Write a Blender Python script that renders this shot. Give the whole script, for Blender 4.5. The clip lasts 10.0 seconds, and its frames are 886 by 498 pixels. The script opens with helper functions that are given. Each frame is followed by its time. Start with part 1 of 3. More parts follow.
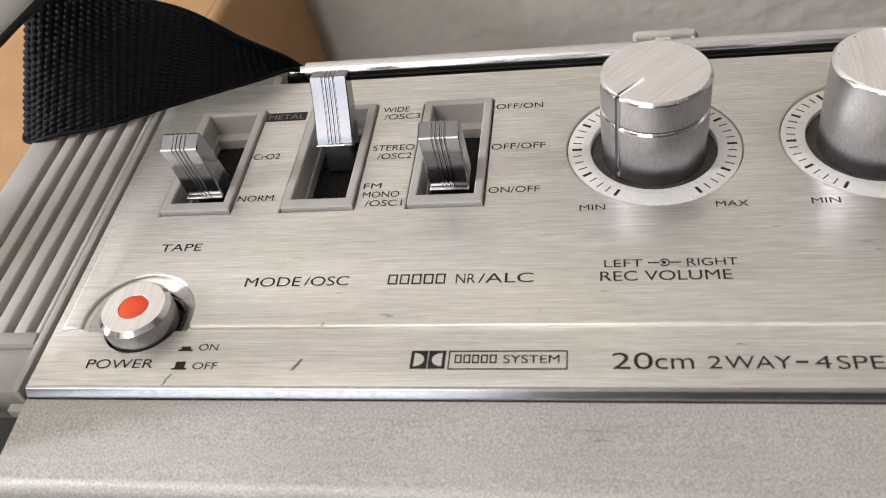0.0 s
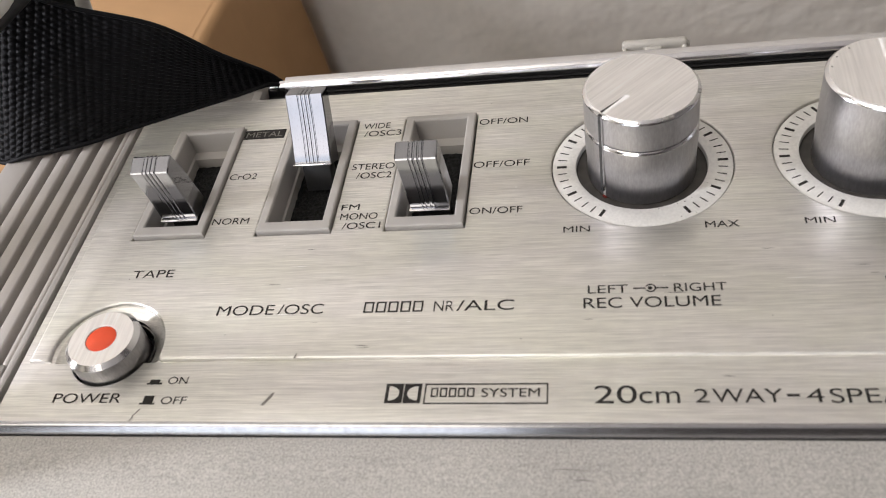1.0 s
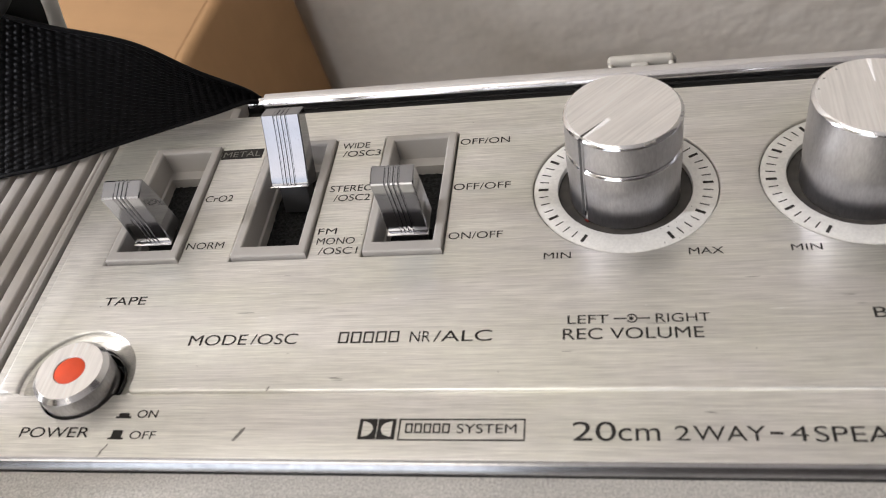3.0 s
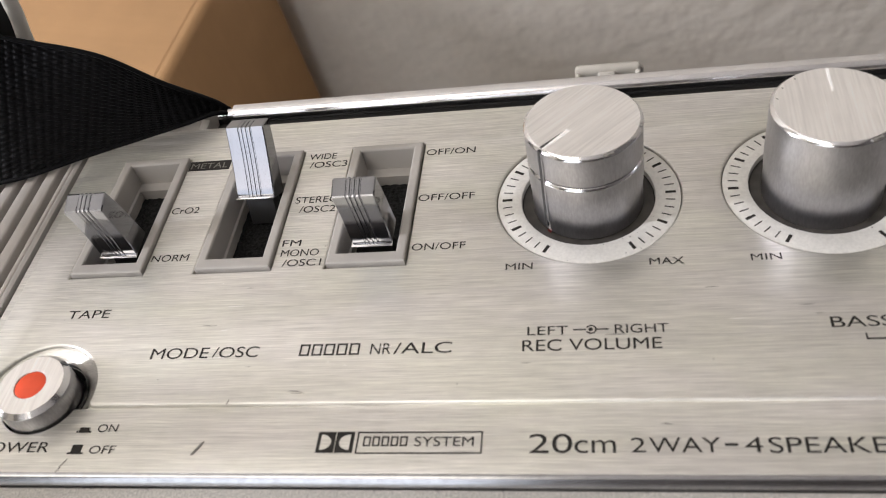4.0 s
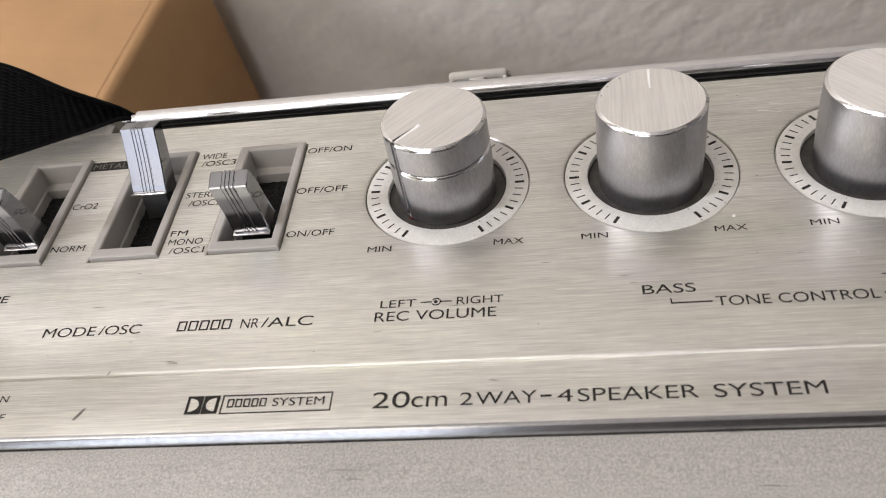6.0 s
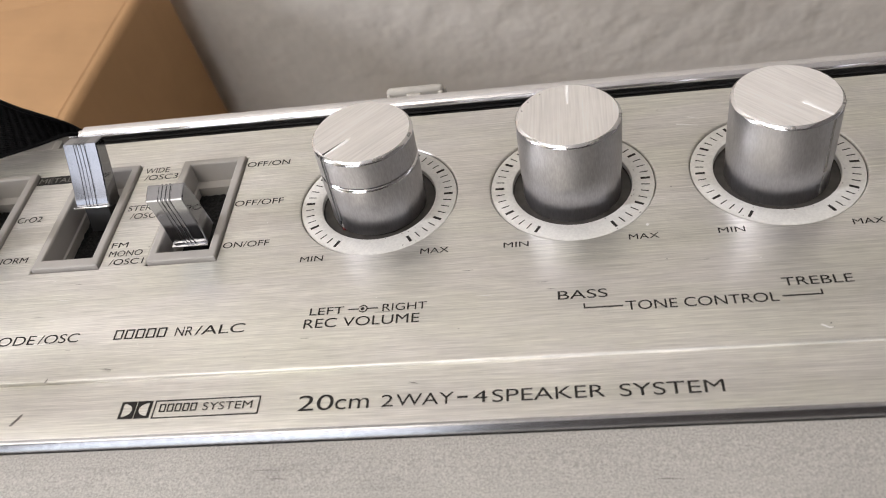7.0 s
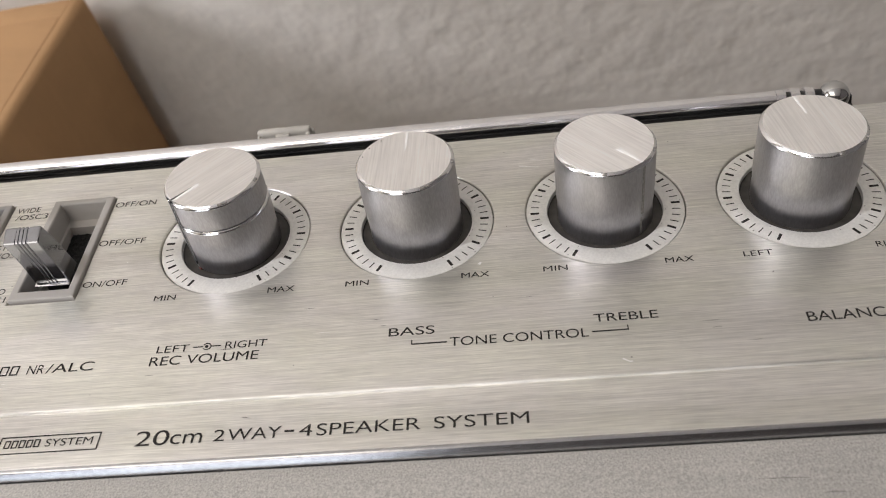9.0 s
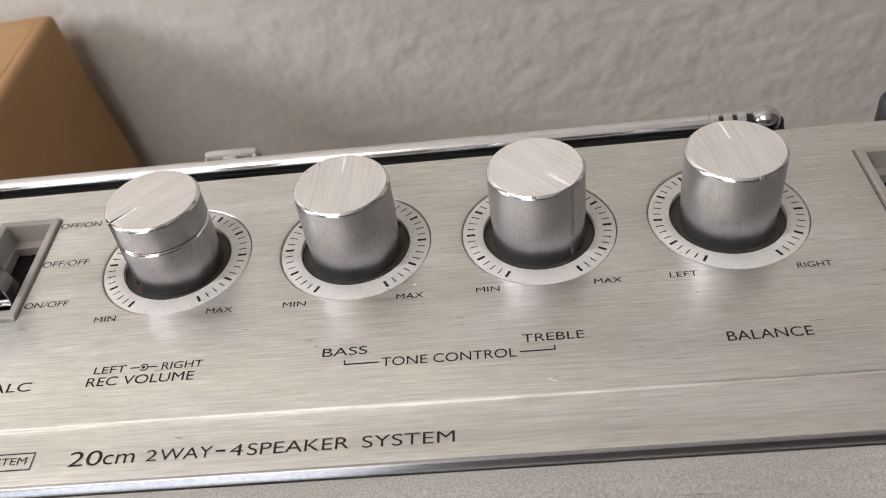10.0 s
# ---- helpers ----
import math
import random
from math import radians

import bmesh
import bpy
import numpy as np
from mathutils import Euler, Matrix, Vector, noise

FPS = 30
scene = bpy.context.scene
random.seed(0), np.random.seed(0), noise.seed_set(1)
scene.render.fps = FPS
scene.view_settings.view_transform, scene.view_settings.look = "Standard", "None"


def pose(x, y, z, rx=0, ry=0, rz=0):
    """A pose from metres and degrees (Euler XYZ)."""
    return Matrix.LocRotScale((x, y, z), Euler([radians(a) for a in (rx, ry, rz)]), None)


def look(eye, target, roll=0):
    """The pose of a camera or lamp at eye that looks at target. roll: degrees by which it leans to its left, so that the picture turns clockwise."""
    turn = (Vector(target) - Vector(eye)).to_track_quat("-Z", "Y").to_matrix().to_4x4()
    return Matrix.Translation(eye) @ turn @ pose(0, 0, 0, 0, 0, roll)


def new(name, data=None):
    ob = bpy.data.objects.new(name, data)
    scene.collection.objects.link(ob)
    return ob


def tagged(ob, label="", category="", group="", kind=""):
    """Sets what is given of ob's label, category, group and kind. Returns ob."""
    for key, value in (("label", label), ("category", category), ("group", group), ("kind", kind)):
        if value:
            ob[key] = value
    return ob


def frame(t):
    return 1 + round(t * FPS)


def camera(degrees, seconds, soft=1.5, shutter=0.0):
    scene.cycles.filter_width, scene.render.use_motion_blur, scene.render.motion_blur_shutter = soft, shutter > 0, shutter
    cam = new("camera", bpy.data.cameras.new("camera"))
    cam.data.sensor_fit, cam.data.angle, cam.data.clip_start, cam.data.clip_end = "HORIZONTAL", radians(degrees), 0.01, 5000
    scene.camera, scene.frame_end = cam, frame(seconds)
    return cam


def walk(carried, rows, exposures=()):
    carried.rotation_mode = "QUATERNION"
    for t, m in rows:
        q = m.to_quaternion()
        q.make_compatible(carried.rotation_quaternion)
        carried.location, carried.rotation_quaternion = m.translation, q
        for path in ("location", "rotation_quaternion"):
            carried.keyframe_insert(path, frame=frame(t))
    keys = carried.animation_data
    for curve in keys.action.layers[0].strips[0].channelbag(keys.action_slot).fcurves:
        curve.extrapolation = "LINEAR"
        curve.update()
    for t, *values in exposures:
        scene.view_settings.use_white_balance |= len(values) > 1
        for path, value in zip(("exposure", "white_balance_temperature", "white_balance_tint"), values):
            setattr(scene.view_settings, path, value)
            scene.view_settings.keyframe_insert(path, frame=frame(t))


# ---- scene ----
cam = camera(53.01, 10.0, soft=1.0)
cam.data.dof.use_dof, cam.data.dof.focus_distance, cam.data.dof.aperture_fstop = True, 0.23, 27.0
PATH = [
    (0, (-0.01312, -0.16949, 0.14285), (-0.06559, 0.03460, -0.07068), -11.765),
    (0.5, (-0.01157, -0.16482, 0.14279), (-0.06499, 0.03810, -0.07162), -12.562),
    (1, (-0.00727, -0.15879, 0.14097), (-0.06338, 0.04361, -0.07323), -13.189),
    (1.5, (-0.00535, -0.15162, 0.13884), (-0.06294, 0.04971, -0.07597), -13.419),
    (2, (-0.00368, -0.14969, 0.13932), (-0.06107, 0.05134, -0.07584), -13.564),
    (3.5, (-0.00190, -0.14991, 0.14185), (-0.05812, 0.05161, -0.07317), -13.583),
    (4, (0.00467, -0.14795, 0.14113), (-0.05103, 0.05428, -0.07335), -13.691),
    (4.5, (0.01480, -0.14722, 0.14090), (-0.03972, 0.05527, -0.07364), -13.570),
    (5, (0.02104, -0.15045, 0.14112), (-0.03080, 0.05315, -0.07303), -13.137),
    (6.5, (0.03903, -0.17157, 0.14809), (-0.00420, 0.03916, -0.06101), -11.993),
    (7, (0.04629, -0.17244, 0.14938), (0.00668, 0.03943, -0.05929), -11.463),
    (7.5, (0.05546, -0.16976, 0.15072), (0.01905, 0.04288, -0.05774), -11.092),
    (8, (0.06392, -0.16548, 0.15006), (0.03046, 0.04780, -0.05826), -10.763),
    (8.5, (0.07346, -0.16948, 0.15292), (0.04279, 0.04453, -0.05507), -10.315),
    (9, (0.07882, -0.17601, 0.15828), (0.05078, 0.03951, -0.04852), -9.700),
    (9.5, (0.08123, -0.17915, 0.16204), (0.05624, 0.03819, -0.04324), -9.023),
    (10, (0.09159, -0.17810, 0.16142), (0.06952, 0.04081, -0.04253), -8.638),
]
# the panel leans forward: its own frame, in which path and fittings are given, sits on the floor's frame by this pose
HEIGHT, SLOPE, ROOM_TURN = 0.62, -12.0, -3.0
PANEL = pose(0, 0, HEIGHT, SLOPE, 0, 0)
walk(cam, [(t, PANEL @ look(eye, target, roll)) for t, eye, target, roll in PATH], exposures=[(0, 0.09), (2, 0.04), (5, 0.05), (7, 0.12), (8.5, -0.06), (10, 0.0)])

# ---- light ----
ROOM = pose(0, 0, 0, 0, 0, ROOM_TURN)
world = bpy.data.worlds.new("world")
scene.world = world
world.use_nodes = True
sky = world.node_tree.nodes.new("ShaderNodeTexSky")
sky.sky_type, sky.sun_disc, sky.sun_elevation, sky.sun_rotation = "NISHITA", False, radians(40), radians(200)
world.node_tree.links.new(sky.outputs[0], world.node_tree.nodes["Background"].inputs[0])
world.node_tree.nodes["Background"].inputs[1].default_value = 0.12


def area(name, m, w, h, power, colour):
    d = bpy.data.lights.new(name, "AREA")
    d.shape, d.size, d.size_y, d.energy, d.color = "RECTANGLE", w, h, power, colour
    ob = new(name, d)
    ob.matrix_world = m
    return ob


NORTH, WEST, EAST, SOUTH, TOP = 0.434, -2.1, 1.5, -1.9, 2.5
WIN_Z, WIN_H = 1.45, 1.7
WIN_X, WIN_W = -0.72, 1.1                    # south window
SLIT_Y, SLIT_W, SLIT_Z, SLIT_H = -0.50, 0.12, 1.50, 1.0    # narrow west window
ROOF_X, ROOF_Y, ROOF_W, ROOF_D = -0.98, -0.95, 1.5, 1.2    # opening added for the overhead light
area("west_daylight", ROOM @ pose(WEST - 0.03, SLIT_Y, SLIT_Z, 90, 0, -90), SLIT_W, SLIT_H, 68, (0.915, 0.91, 0.985))
area("window_daylight", ROOM @ pose(WIN_X, SOUTH - 0.03, WIN_Z, 90, 0, 0), WIN_W, WIN_H, 6.0, (0.93, 0.945, 1.0))
# unseen warm overhead light, added for the general light from upper left
area("overhead_warm_light", ROOM @ pose(ROOF_X, ROOF_Y, TOP + 0.03), ROOF_W, ROOF_D, 17.5, (1.0, 0.91, 0.76))

# ---- materials ----
mats = {}


def material(name, colour, rough=0.5, metal=0.0, **kw):
    """A node material: colour varied at two scales, roughness varied, fine bump. stretch: the noise's scale along x, y, z in 1/m."""
    m = bpy.data.materials.new(name)
    m.use_nodes = True
    nt = m.node_tree
    n, l = nt.nodes, nt.links
    b = n["Principled BSDF"]
    b.inputs["Base Color"].default_value = (*colour, 1)
    b.inputs["Metallic"].default_value = metal
    b.inputs["Roughness"].default_value = rough
    if "specular" in kw:
        b.inputs["Specular IOR Level"].default_value = kw["specular"]
    if "sheen" in kw:
        b.inputs["Sheen Weight"].default_value = kw["sheen"]
    if "aniso" in kw:
        tg = n.new("ShaderNodeTangent")
        tg.direction_type, tg.axis = "RADIAL", kw["aniso"][1]
        b.inputs["Anisotropic"].default_value = kw["aniso"][0]
        l.new(tg.outputs[0], b.inputs["Tangent"])
    co = n.new("ShaderNodeTexCoord")
    last = None
    for stretch, amount, detail in kw.get("vary", ()):
        mp = n.new("ShaderNodeMapping")
        mp.inputs["Scale"].default_value = stretch
        l.new(co.outputs["Object"], mp.inputs[0])
        nz = n.new("ShaderNodeTexNoise")
        nz.inputs["Scale"].default_value, nz.inputs["Detail"].default_value = 1.0, detail
        l.new(mp.outputs[0], nz.inputs[0])
        ramp = n.new("ShaderNodeMapRange")
        ramp.inputs[1].default_value, ramp.inputs[2].default_value = 0.3, 0.7
        ramp.inputs[3].default_value, ramp.inputs[4].default_value = 1 - amount, 1 + amount
        l.new(nz.outputs[0], ramp.inputs[0])
        if last is None:
            last = ramp.outputs[0]
        else:
            mul = n.new("ShaderNodeMath")
            mul.operation = "MULTIPLY"
            l.new(last, mul.inputs[0])
            l.new(ramp.outputs[0], mul.inputs[1])
            last = mul.outputs[0]
    if last is not None:
        mix = n.new("ShaderNodeVectorMath")
        mix.operation = "SCALE"
        mix.inputs[0].default_value = colour
        if "tint" in kw:
            stretch, other = kw["tint"]
            mp = n.new("ShaderNodeMapping")
            mp.inputs["Scale"].default_value = stretch
            l.new(co.outputs["Object"], mp.inputs[0])
            nz = n.new("ShaderNodeTexNoise")
            nz.inputs["Scale"].default_value, nz.inputs["Detail"].default_value = 1.0, 4
            l.new(mp.outputs[0], nz.inputs[0])
            ramp = n.new("ShaderNodeMapRange")
            ramp.inputs[1].default_value, ramp.inputs[2].default_value = 0.38, 0.62
            l.new(nz.outputs[0], ramp.inputs[0])
            two = n.new("ShaderNodeMix")
            two.data_type = "RGBA"
            two.inputs["A"].default_value, two.inputs["B"].default_value = (*colour, 1), (*other, 1)
            l.new(ramp.outputs[0], two.inputs[0])
            l.new(two.outputs["Result"], mix.inputs[0])
        l.new(last, mix.inputs["Scale"])
        l.new(mix.outputs[0], b.inputs["Base Color"])
    for stretch, amount, detail in kw.get("roughvary", ()):
        mp = n.new("ShaderNodeMapping")
        mp.inputs["Scale"].default_value = stretch
        l.new(co.outputs["Object"], mp.inputs[0])
        nz = n.new("ShaderNodeTexNoise")
        nz.inputs["Scale"].default_value, nz.inputs["Detail"].default_value = 1.0, detail
        l.new(mp.outputs[0], nz.inputs[0])
        ramp = n.new("ShaderNodeMapRange")
        ramp.inputs[1].default_value, ramp.inputs[2].default_value = 0.3, 0.7
        ramp.inputs[3].default_value, ramp.inputs[4].default_value = rough - amount, rough + amount
        l.new(nz.outputs[0], ramp.inputs[0])
        l.new(ramp.outputs[0], b.inputs["Roughness"])
    if "bump" in kw:
        stretch, height, detail = kw["bump"]
        mp = n.new("ShaderNodeMapping")
        mp.inputs["Scale"].default_value = stretch
        l.new(co.outputs["Object"], mp.inputs[0])
        nz = n.new("ShaderNodeTexNoise")
        nz.inputs["Scale"].default_value, nz.inputs["Detail"].default_value = 1.0, detail
        l.new(mp.outputs[0], nz.inputs[0])
        bp = n.new("ShaderNodeBump")
        bp.inputs["Strength"].default_value = 1.0
        bp.inputs["Distance"].default_value = height
        l.new(nz.outputs[0], bp.inputs["Height"])
        l.new(bp.outputs[0], b.inputs["Normal"])
    mats[name] = m
    return m


BRUSHED = material("brushed_aluminium", (0.71, 0.69, 0.66), 0.42, 0.85, aniso=(0.6, "X"), tint=((26, 75, 75), (0.70, 0.69, 0.63)),
                   vary=(((110, 4200, 4200), 0.15, 3), ((48, 1250, 1250), 0.085, 3), ((22, 60, 60), 0.06, 4), ((300, 300, 300), 0.03, 4)),
                   roughvary=(((40, 900, 900), 0.07, 3),), bump=((120, 4000, 4000), 0.000016, 3))
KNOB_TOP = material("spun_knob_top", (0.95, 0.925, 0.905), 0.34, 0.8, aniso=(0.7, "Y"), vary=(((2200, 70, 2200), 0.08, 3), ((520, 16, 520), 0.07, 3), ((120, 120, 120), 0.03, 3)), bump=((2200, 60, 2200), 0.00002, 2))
# same aluminium as the top, its side shading put into a darker base
KNOB_SIDE = material("turned_side_shaded", (0.40, 0.395, 0.41), 0.33, 0.95, aniso=(0.75, "Z"), vary=(((2800, 2800, 700), 0.11, 4), ((900, 900, 220), 0.05, 3), ((40, 40, 120), 0.05, 2)), bump=((3000, 3000, 500), 0.000008, 2))
BRIGHT = material("polished_edge", (0.85, 0.85, 0.86), 0.13, 1.0)
TRIM = material("rolled_edge", (0.44, 0.44, 0.45), 0.19, 1.0, vary=(((60, 900, 900), 0.08, 3), ((700, 700, 700), 0.08, 4)))
# lever chrome: base darkened to stand in for dark reflections
LEVERCHROME = material("dimmed_chrome", (0.30, 0.305, 0.325), 0.12, 1.0, vary=(((150, 150, 60), 0.06, 3),), roughvary=(((300, 300, 100), 0.04, 3),))
CHROME = material("chrome", (0.82, 0.81, 0.82), 0.22, 1.0, vary=(((60, 60, 60), 0.05, 3),), roughvary=(((200, 200, 60), 0.05, 3),))
MIRROR = material("polished_ball", (0.55, 0.55, 0.55), 0.05, 1.0, roughvary=(((200, 200, 200), 0.03, 3),))
PLASTIC = material("grey_beige_plastic", (0.415, 0.395, 0.37), 0.5, 0.0, vary=(((90, 90, 90), 0.06, 4),), bump=((2500, 2500, 2500), 0.00003, 2))
SATIN = material("sandblasted_silver", (0.445, 0.432, 0.405), 0.5, 0.4, vary=(((2300, 2300, 2300), 0.26, 2), ((60, 900, 900), 0.05, 3), ((30, 30, 30), 0.06, 3)), bump=((2600, 2600, 2600), 0.00006, 2))
RING = material("dial_ring_enamel", (0.72, 0.71, 0.68), 0.5, 0.2, vary=(((150, 150, 150), 0.05, 3), ((1500, 1500, 1500), 0.07, 3)))
SLATPLASTIC = material("grille_plastic", (0.52, 0.49, 0.46), 0.5, vary=(((90, 90, 90), 0.06, 4),), bump=((2500, 2500, 2500), 0.00003, 2))
INK = material("black_print", (0.025, 0.023, 0.021), 0.6, specular=0.2, vary=(((900, 900, 900), 0.25, 3),))
SILVERINK = material("bare_metal_print", (0.20, 0.19, 0.17), 0.5, 0.4)
BLACK = material("black_plastic", (0.02, 0.02, 0.021), 0.45, vary=(((200, 200, 200), 0.2, 3),))
FELT = material("black_felt", (0.018, 0.018, 0.018), 0.95, specular=0.1, vary=(((1400, 1400, 1400), 0.6, 3),), bump=((1500, 1500, 1500), 0.0006, 3))
RED = material("red_button_dot", (0.75, 0.075, 0.02), 0.4, vary=(((300, 300, 300), 0.06, 3),))
# very dark, mottled brown-grey for the wells round the knobs
WELLGREY = material("dark_well", (0.055, 0.05, 0.045), 0.6, vary=(((300, 300, 300), 0.3, 4),))
# red paint, with the shade at the knob's foot put into its colour
REDPAINT = material("shaded_red_paint", (0.16, 0.012, 0.01), 0.5)
WEBBING = material("black_nylon_webbing", (0.004, 0.004, 0.005), 0.55, specular=0.14, vary=(((700, 700, 700), 0.35, 3),), bump=((2500, 2500, 2500), 0.0002, 2))
HANDLE = material("pale_handle_plastic", (0.80, 0.78, 0.73), 0.4, vary=(((60, 60, 60), 0.05, 3),))
CLIPGREY = material("pale_grey_plastic", (0.52, 0.50, 0.46), 0.5, vary=(((150, 150, 150), 0.08, 3),))
CARD = material("cardboard", (0.455, 0.275, 0.138), 0.75, specular=0.25, vary=(((9, 220, 9), 0.015, 2), ((25, 25, 25), 0.06, 4)), bump=((600, 600, 600), 0.0002, 3))
WALL = material("rough_plaster", (0.67, 0.64, 0.585), 0.85, specular=0.2, vary=(((6, 6, 6), 0.05, 4), ((90, 90, 90), 0.03, 4)), bump=((44, 44, 44), 0.0026, 2.2))
# unseen walls, made dark so that trim and levers reflect something dark
DARKWALL = material("dark_reflected_wall", (0.11, 0.10, 0.095), 0.6, vary=(((4, 60, 4), 0.2, 3), ((20, 200, 20), 0.1, 3)))
CEIL = material("white_ceiling", (0.8, 0.78, 0.75), 0.9, vary=(((5, 5, 5), 0.03, 3),), bump=((300, 300, 300), 0.0006, 3))
FLOOR = material("wood_floor", (0.16, 0.11, 0.075), 0.5, vary=(((3, 60, 3), 0.2, 4), ((20, 300, 20), 0.1, 3)), bump=((10, 400, 10), 0.0003, 3))
SMUDGE = material("grey_scuff", (0.22, 0.21, 0.195), 0.6, vary=(((900, 900, 900), 0.4, 3),))
PALE = material("pale_scratch", (0.9, 0.89, 0.87), 0.5, 0.0)

# ---- building helpers ----
I4 = Matrix.Identity(4)


def mesh_of(bm, name, mat, smooth=None):
    bmesh.ops.recalc_face_normals(bm, faces=bm.faces)
    me = bpy.data.meshes.new(name)
    bm.to_mesh(me)
    bm.free()
    me.materials.append(mat)
    if smooth is not None:
        for p in me.polygons:
            p.use_smooth = True
        me.set_sharp_from_angle(angle=radians(smooth))
    return me


def put(name, me, parent=None, m=I4, label=""):
    ob = new(name, me)
    ob.parent = parent
    ob.matrix_basis = (PANEL @ m) if parent is not None and parent.name == "boombox" else m
    if label:
        tagged(ob, label)
    return ob


def part(name, bm, mat, parent, label="", m=I4, smooth=None):
    return put(name, mesh_of(bm, name, mat, smooth), parent, m, label)


def box(x0, x1, y0, y1, z0, z1, bevel=0.0, segments=2):
    bm = bmesh.new()
    bmesh.ops.create_cube(bm, size=1.0, matrix=Matrix.Translation(((x0 + x1) / 2, (y0 + y1) / 2, (z0 + z1) / 2)) @ Matrix.Diagonal((x1 - x0, y1 - y0, z1 - z0, 1)))
    if bevel:
        bmesh.ops.bevel(bm, geom=bm.edges[:], offset=bevel, segments=segments, affect="EDGES", profile=0.5)
    return bm


def lathe(profile, steps=96, cap_top=True, cap_bottom=False):
    """Profile of (radius, z), from the bottom up, turned about z."""
    bm = bmesh.new()
    rings = []
    for r, z in profile:
        rings.append([bm.verts.new((r * math.cos(2 * math.pi * i / steps), r * math.sin(2 * math.pi * i / steps), z)) for i in range(steps)])
    for a, b in zip(rings, rings[1:]):
        for i in range(steps):
            bm.faces.new((a[i], a[(i + 1) % steps], b[(i + 1) % steps], b[i]))
    if cap_top:
        bm.faces.new(rings[-1])
    if cap_bottom:
        bm.faces.new(rings[0][::-1])
    return bm


def extrude_profile(points, x0, x1, closed=True):
    """A profile of (y, z) drawn out along x."""
    bm = bmesh.new()
    a = [bm.verts.new((x0, y, z)) for y, z in points]
    b = [bm.verts.new((x1, y, z)) for y, z in points]
    n = len(points)
    for i in range(n if closed else n - 1):
        bm.faces.new((a[i], a[(i + 1) % n], b[(i + 1) % n], b[i]))
    if closed:
        bm.faces.new(a)
        bm.faces.new(b[::-1])
    return bm


def from_curve(curve, name, mat):
    ob = new("shape", curve)
    me = bpy.data.meshes.new_from_object(ob.evaluated_get(bpy.context.evaluated_depsgraph_get()))
    bpy.data.objects.remove(ob)
    me.name = name
    me.materials.clear()
    me.materials.append(mat)
    return me


def plate(name, outlines, z0, z1, bevel, mat):
    """A flat plate with holes: the first outline is the rim, the others are holes."""
    c = bpy.data.curves.new(name, "CURVE")
    c.dimensions, c.fill_mode = "2D", "BOTH"
    c.extrude, c.bevel_depth, c.bevel_resolution, c.offset = (z1 - z0) / 2 - bevel, bevel, 2, -bevel
    for pts in outlines:
        sp = c.splines.new("POLY")
        sp.points.add(len(pts) - 1)
        for p, (x, y) in zip(sp.points, pts):
            p.co = (x, y, 0, 1)
        sp.use_cyclic_u = True
    me = from_curve(c, name, mat)
    me.transform(Matrix.Translation((0, 0, 1 + (z0 + z1) / 2)))     # the origin lies a metre below, on the radio's inside
    bm = bmesh.new()
    bm.from_mesh(me)
    bmesh.ops.remove_doubles(bm, verts=bm.verts, dist=1e-6)
    bm.to_mesh(me)
    bm.free()
    for p in me.polygons:
        p.use_smooth = True
    me.set_sharp_from_angle(angle=radians(50))
    return me


def ring_points(cx, cy, r, n=64, a0=0, a1=360):
    full = abs(a1 - a0) >= 360
    return [(cx + r * math.cos(radians(a0 + (a1 - a0) * i / (n if full else n - 1))), cy + r * math.sin(radians(a0 + (a1 - a0) * i / (n if full else n - 1)))) for i in range(n)]


def rect(x0, x1, y0, y1, r=0.0):
    if not r:
        return [(x0, y0), (x1, y0), (x1, y1), (x0, y1)]
    out = []
    for cx, cy, a in ((x1 - r, y0 + r, -90), (x1 - r, y1 - r, 0), (x0 + r, y1 - r, 90), (x0 + r, y0 + r, 180)):
        out += ring_points(cx, cy, r, 5, a, a + 90)
    return out


def flat(outlines, z, thick=0.00005):
    bm = bmesh.new()
    for pts in outlines:
        a = [bm.verts.new((x, y, z)) for x, y in pts]
        b = [bm.verts.new((x, y, z + thick)) for x, y in pts]
        n = len(pts)
        bm.faces.new(b)
        for i in range(n):
            bm.faces.new((a[i], a[(i + 1) % n], b[(i + 1) % n], b[i]))
    return bm


MM = 0.001
UP, LOW = 0.0, -0.95 * MM      # the two levels of the panel


def lettering(text, x0, x1, y, h, z=UP, mat=None, label="", weight=0.0, parent=None, cap=None):
    """A printed word that spans x0 to x1 (mm), with its baseline at y and its capitals h high."""
    c = bpy.data.curves.new("lettering", "FONT")
    c.body, c.size, c.extrude = text, 1.0, 0.0
    c.offset = weight
    me = from_curve(c, "lettering", mat or INK)
    co = np.array([v.co[:] for v in me.vertices])
    lo, hi = co.min(0), co.max(0)
    top = cap if cap else 0.729
    sx, sy = (x1 - x0) * MM / (hi[0] - lo[0]), h * MM / top
    me.transform(Matrix.Translation((x0 * MM, y * MM, z + 0.00006)) @ Matrix.Diagonal((sx, sy, 1, 1)) @ Matrix.Translation((-lo[0], 0, 0)))
    return put("lettering", me, parent or boombox, I4, label or f"black printed lettering {text}")


def printed(name, outlines, z=UP, mat=None, label="", parent=None):
    return part(name, flat([[(x * MM, y * MM) for x, y in o] for o in outlines], z + 0.00003), mat or INK, parent or boombox, label)


# ---- room ----
def setting(name, bm, mat, label, m=ROOM):
    return tagged(part(name, bm, mat, None, "", m), label, "room", kind="structure")


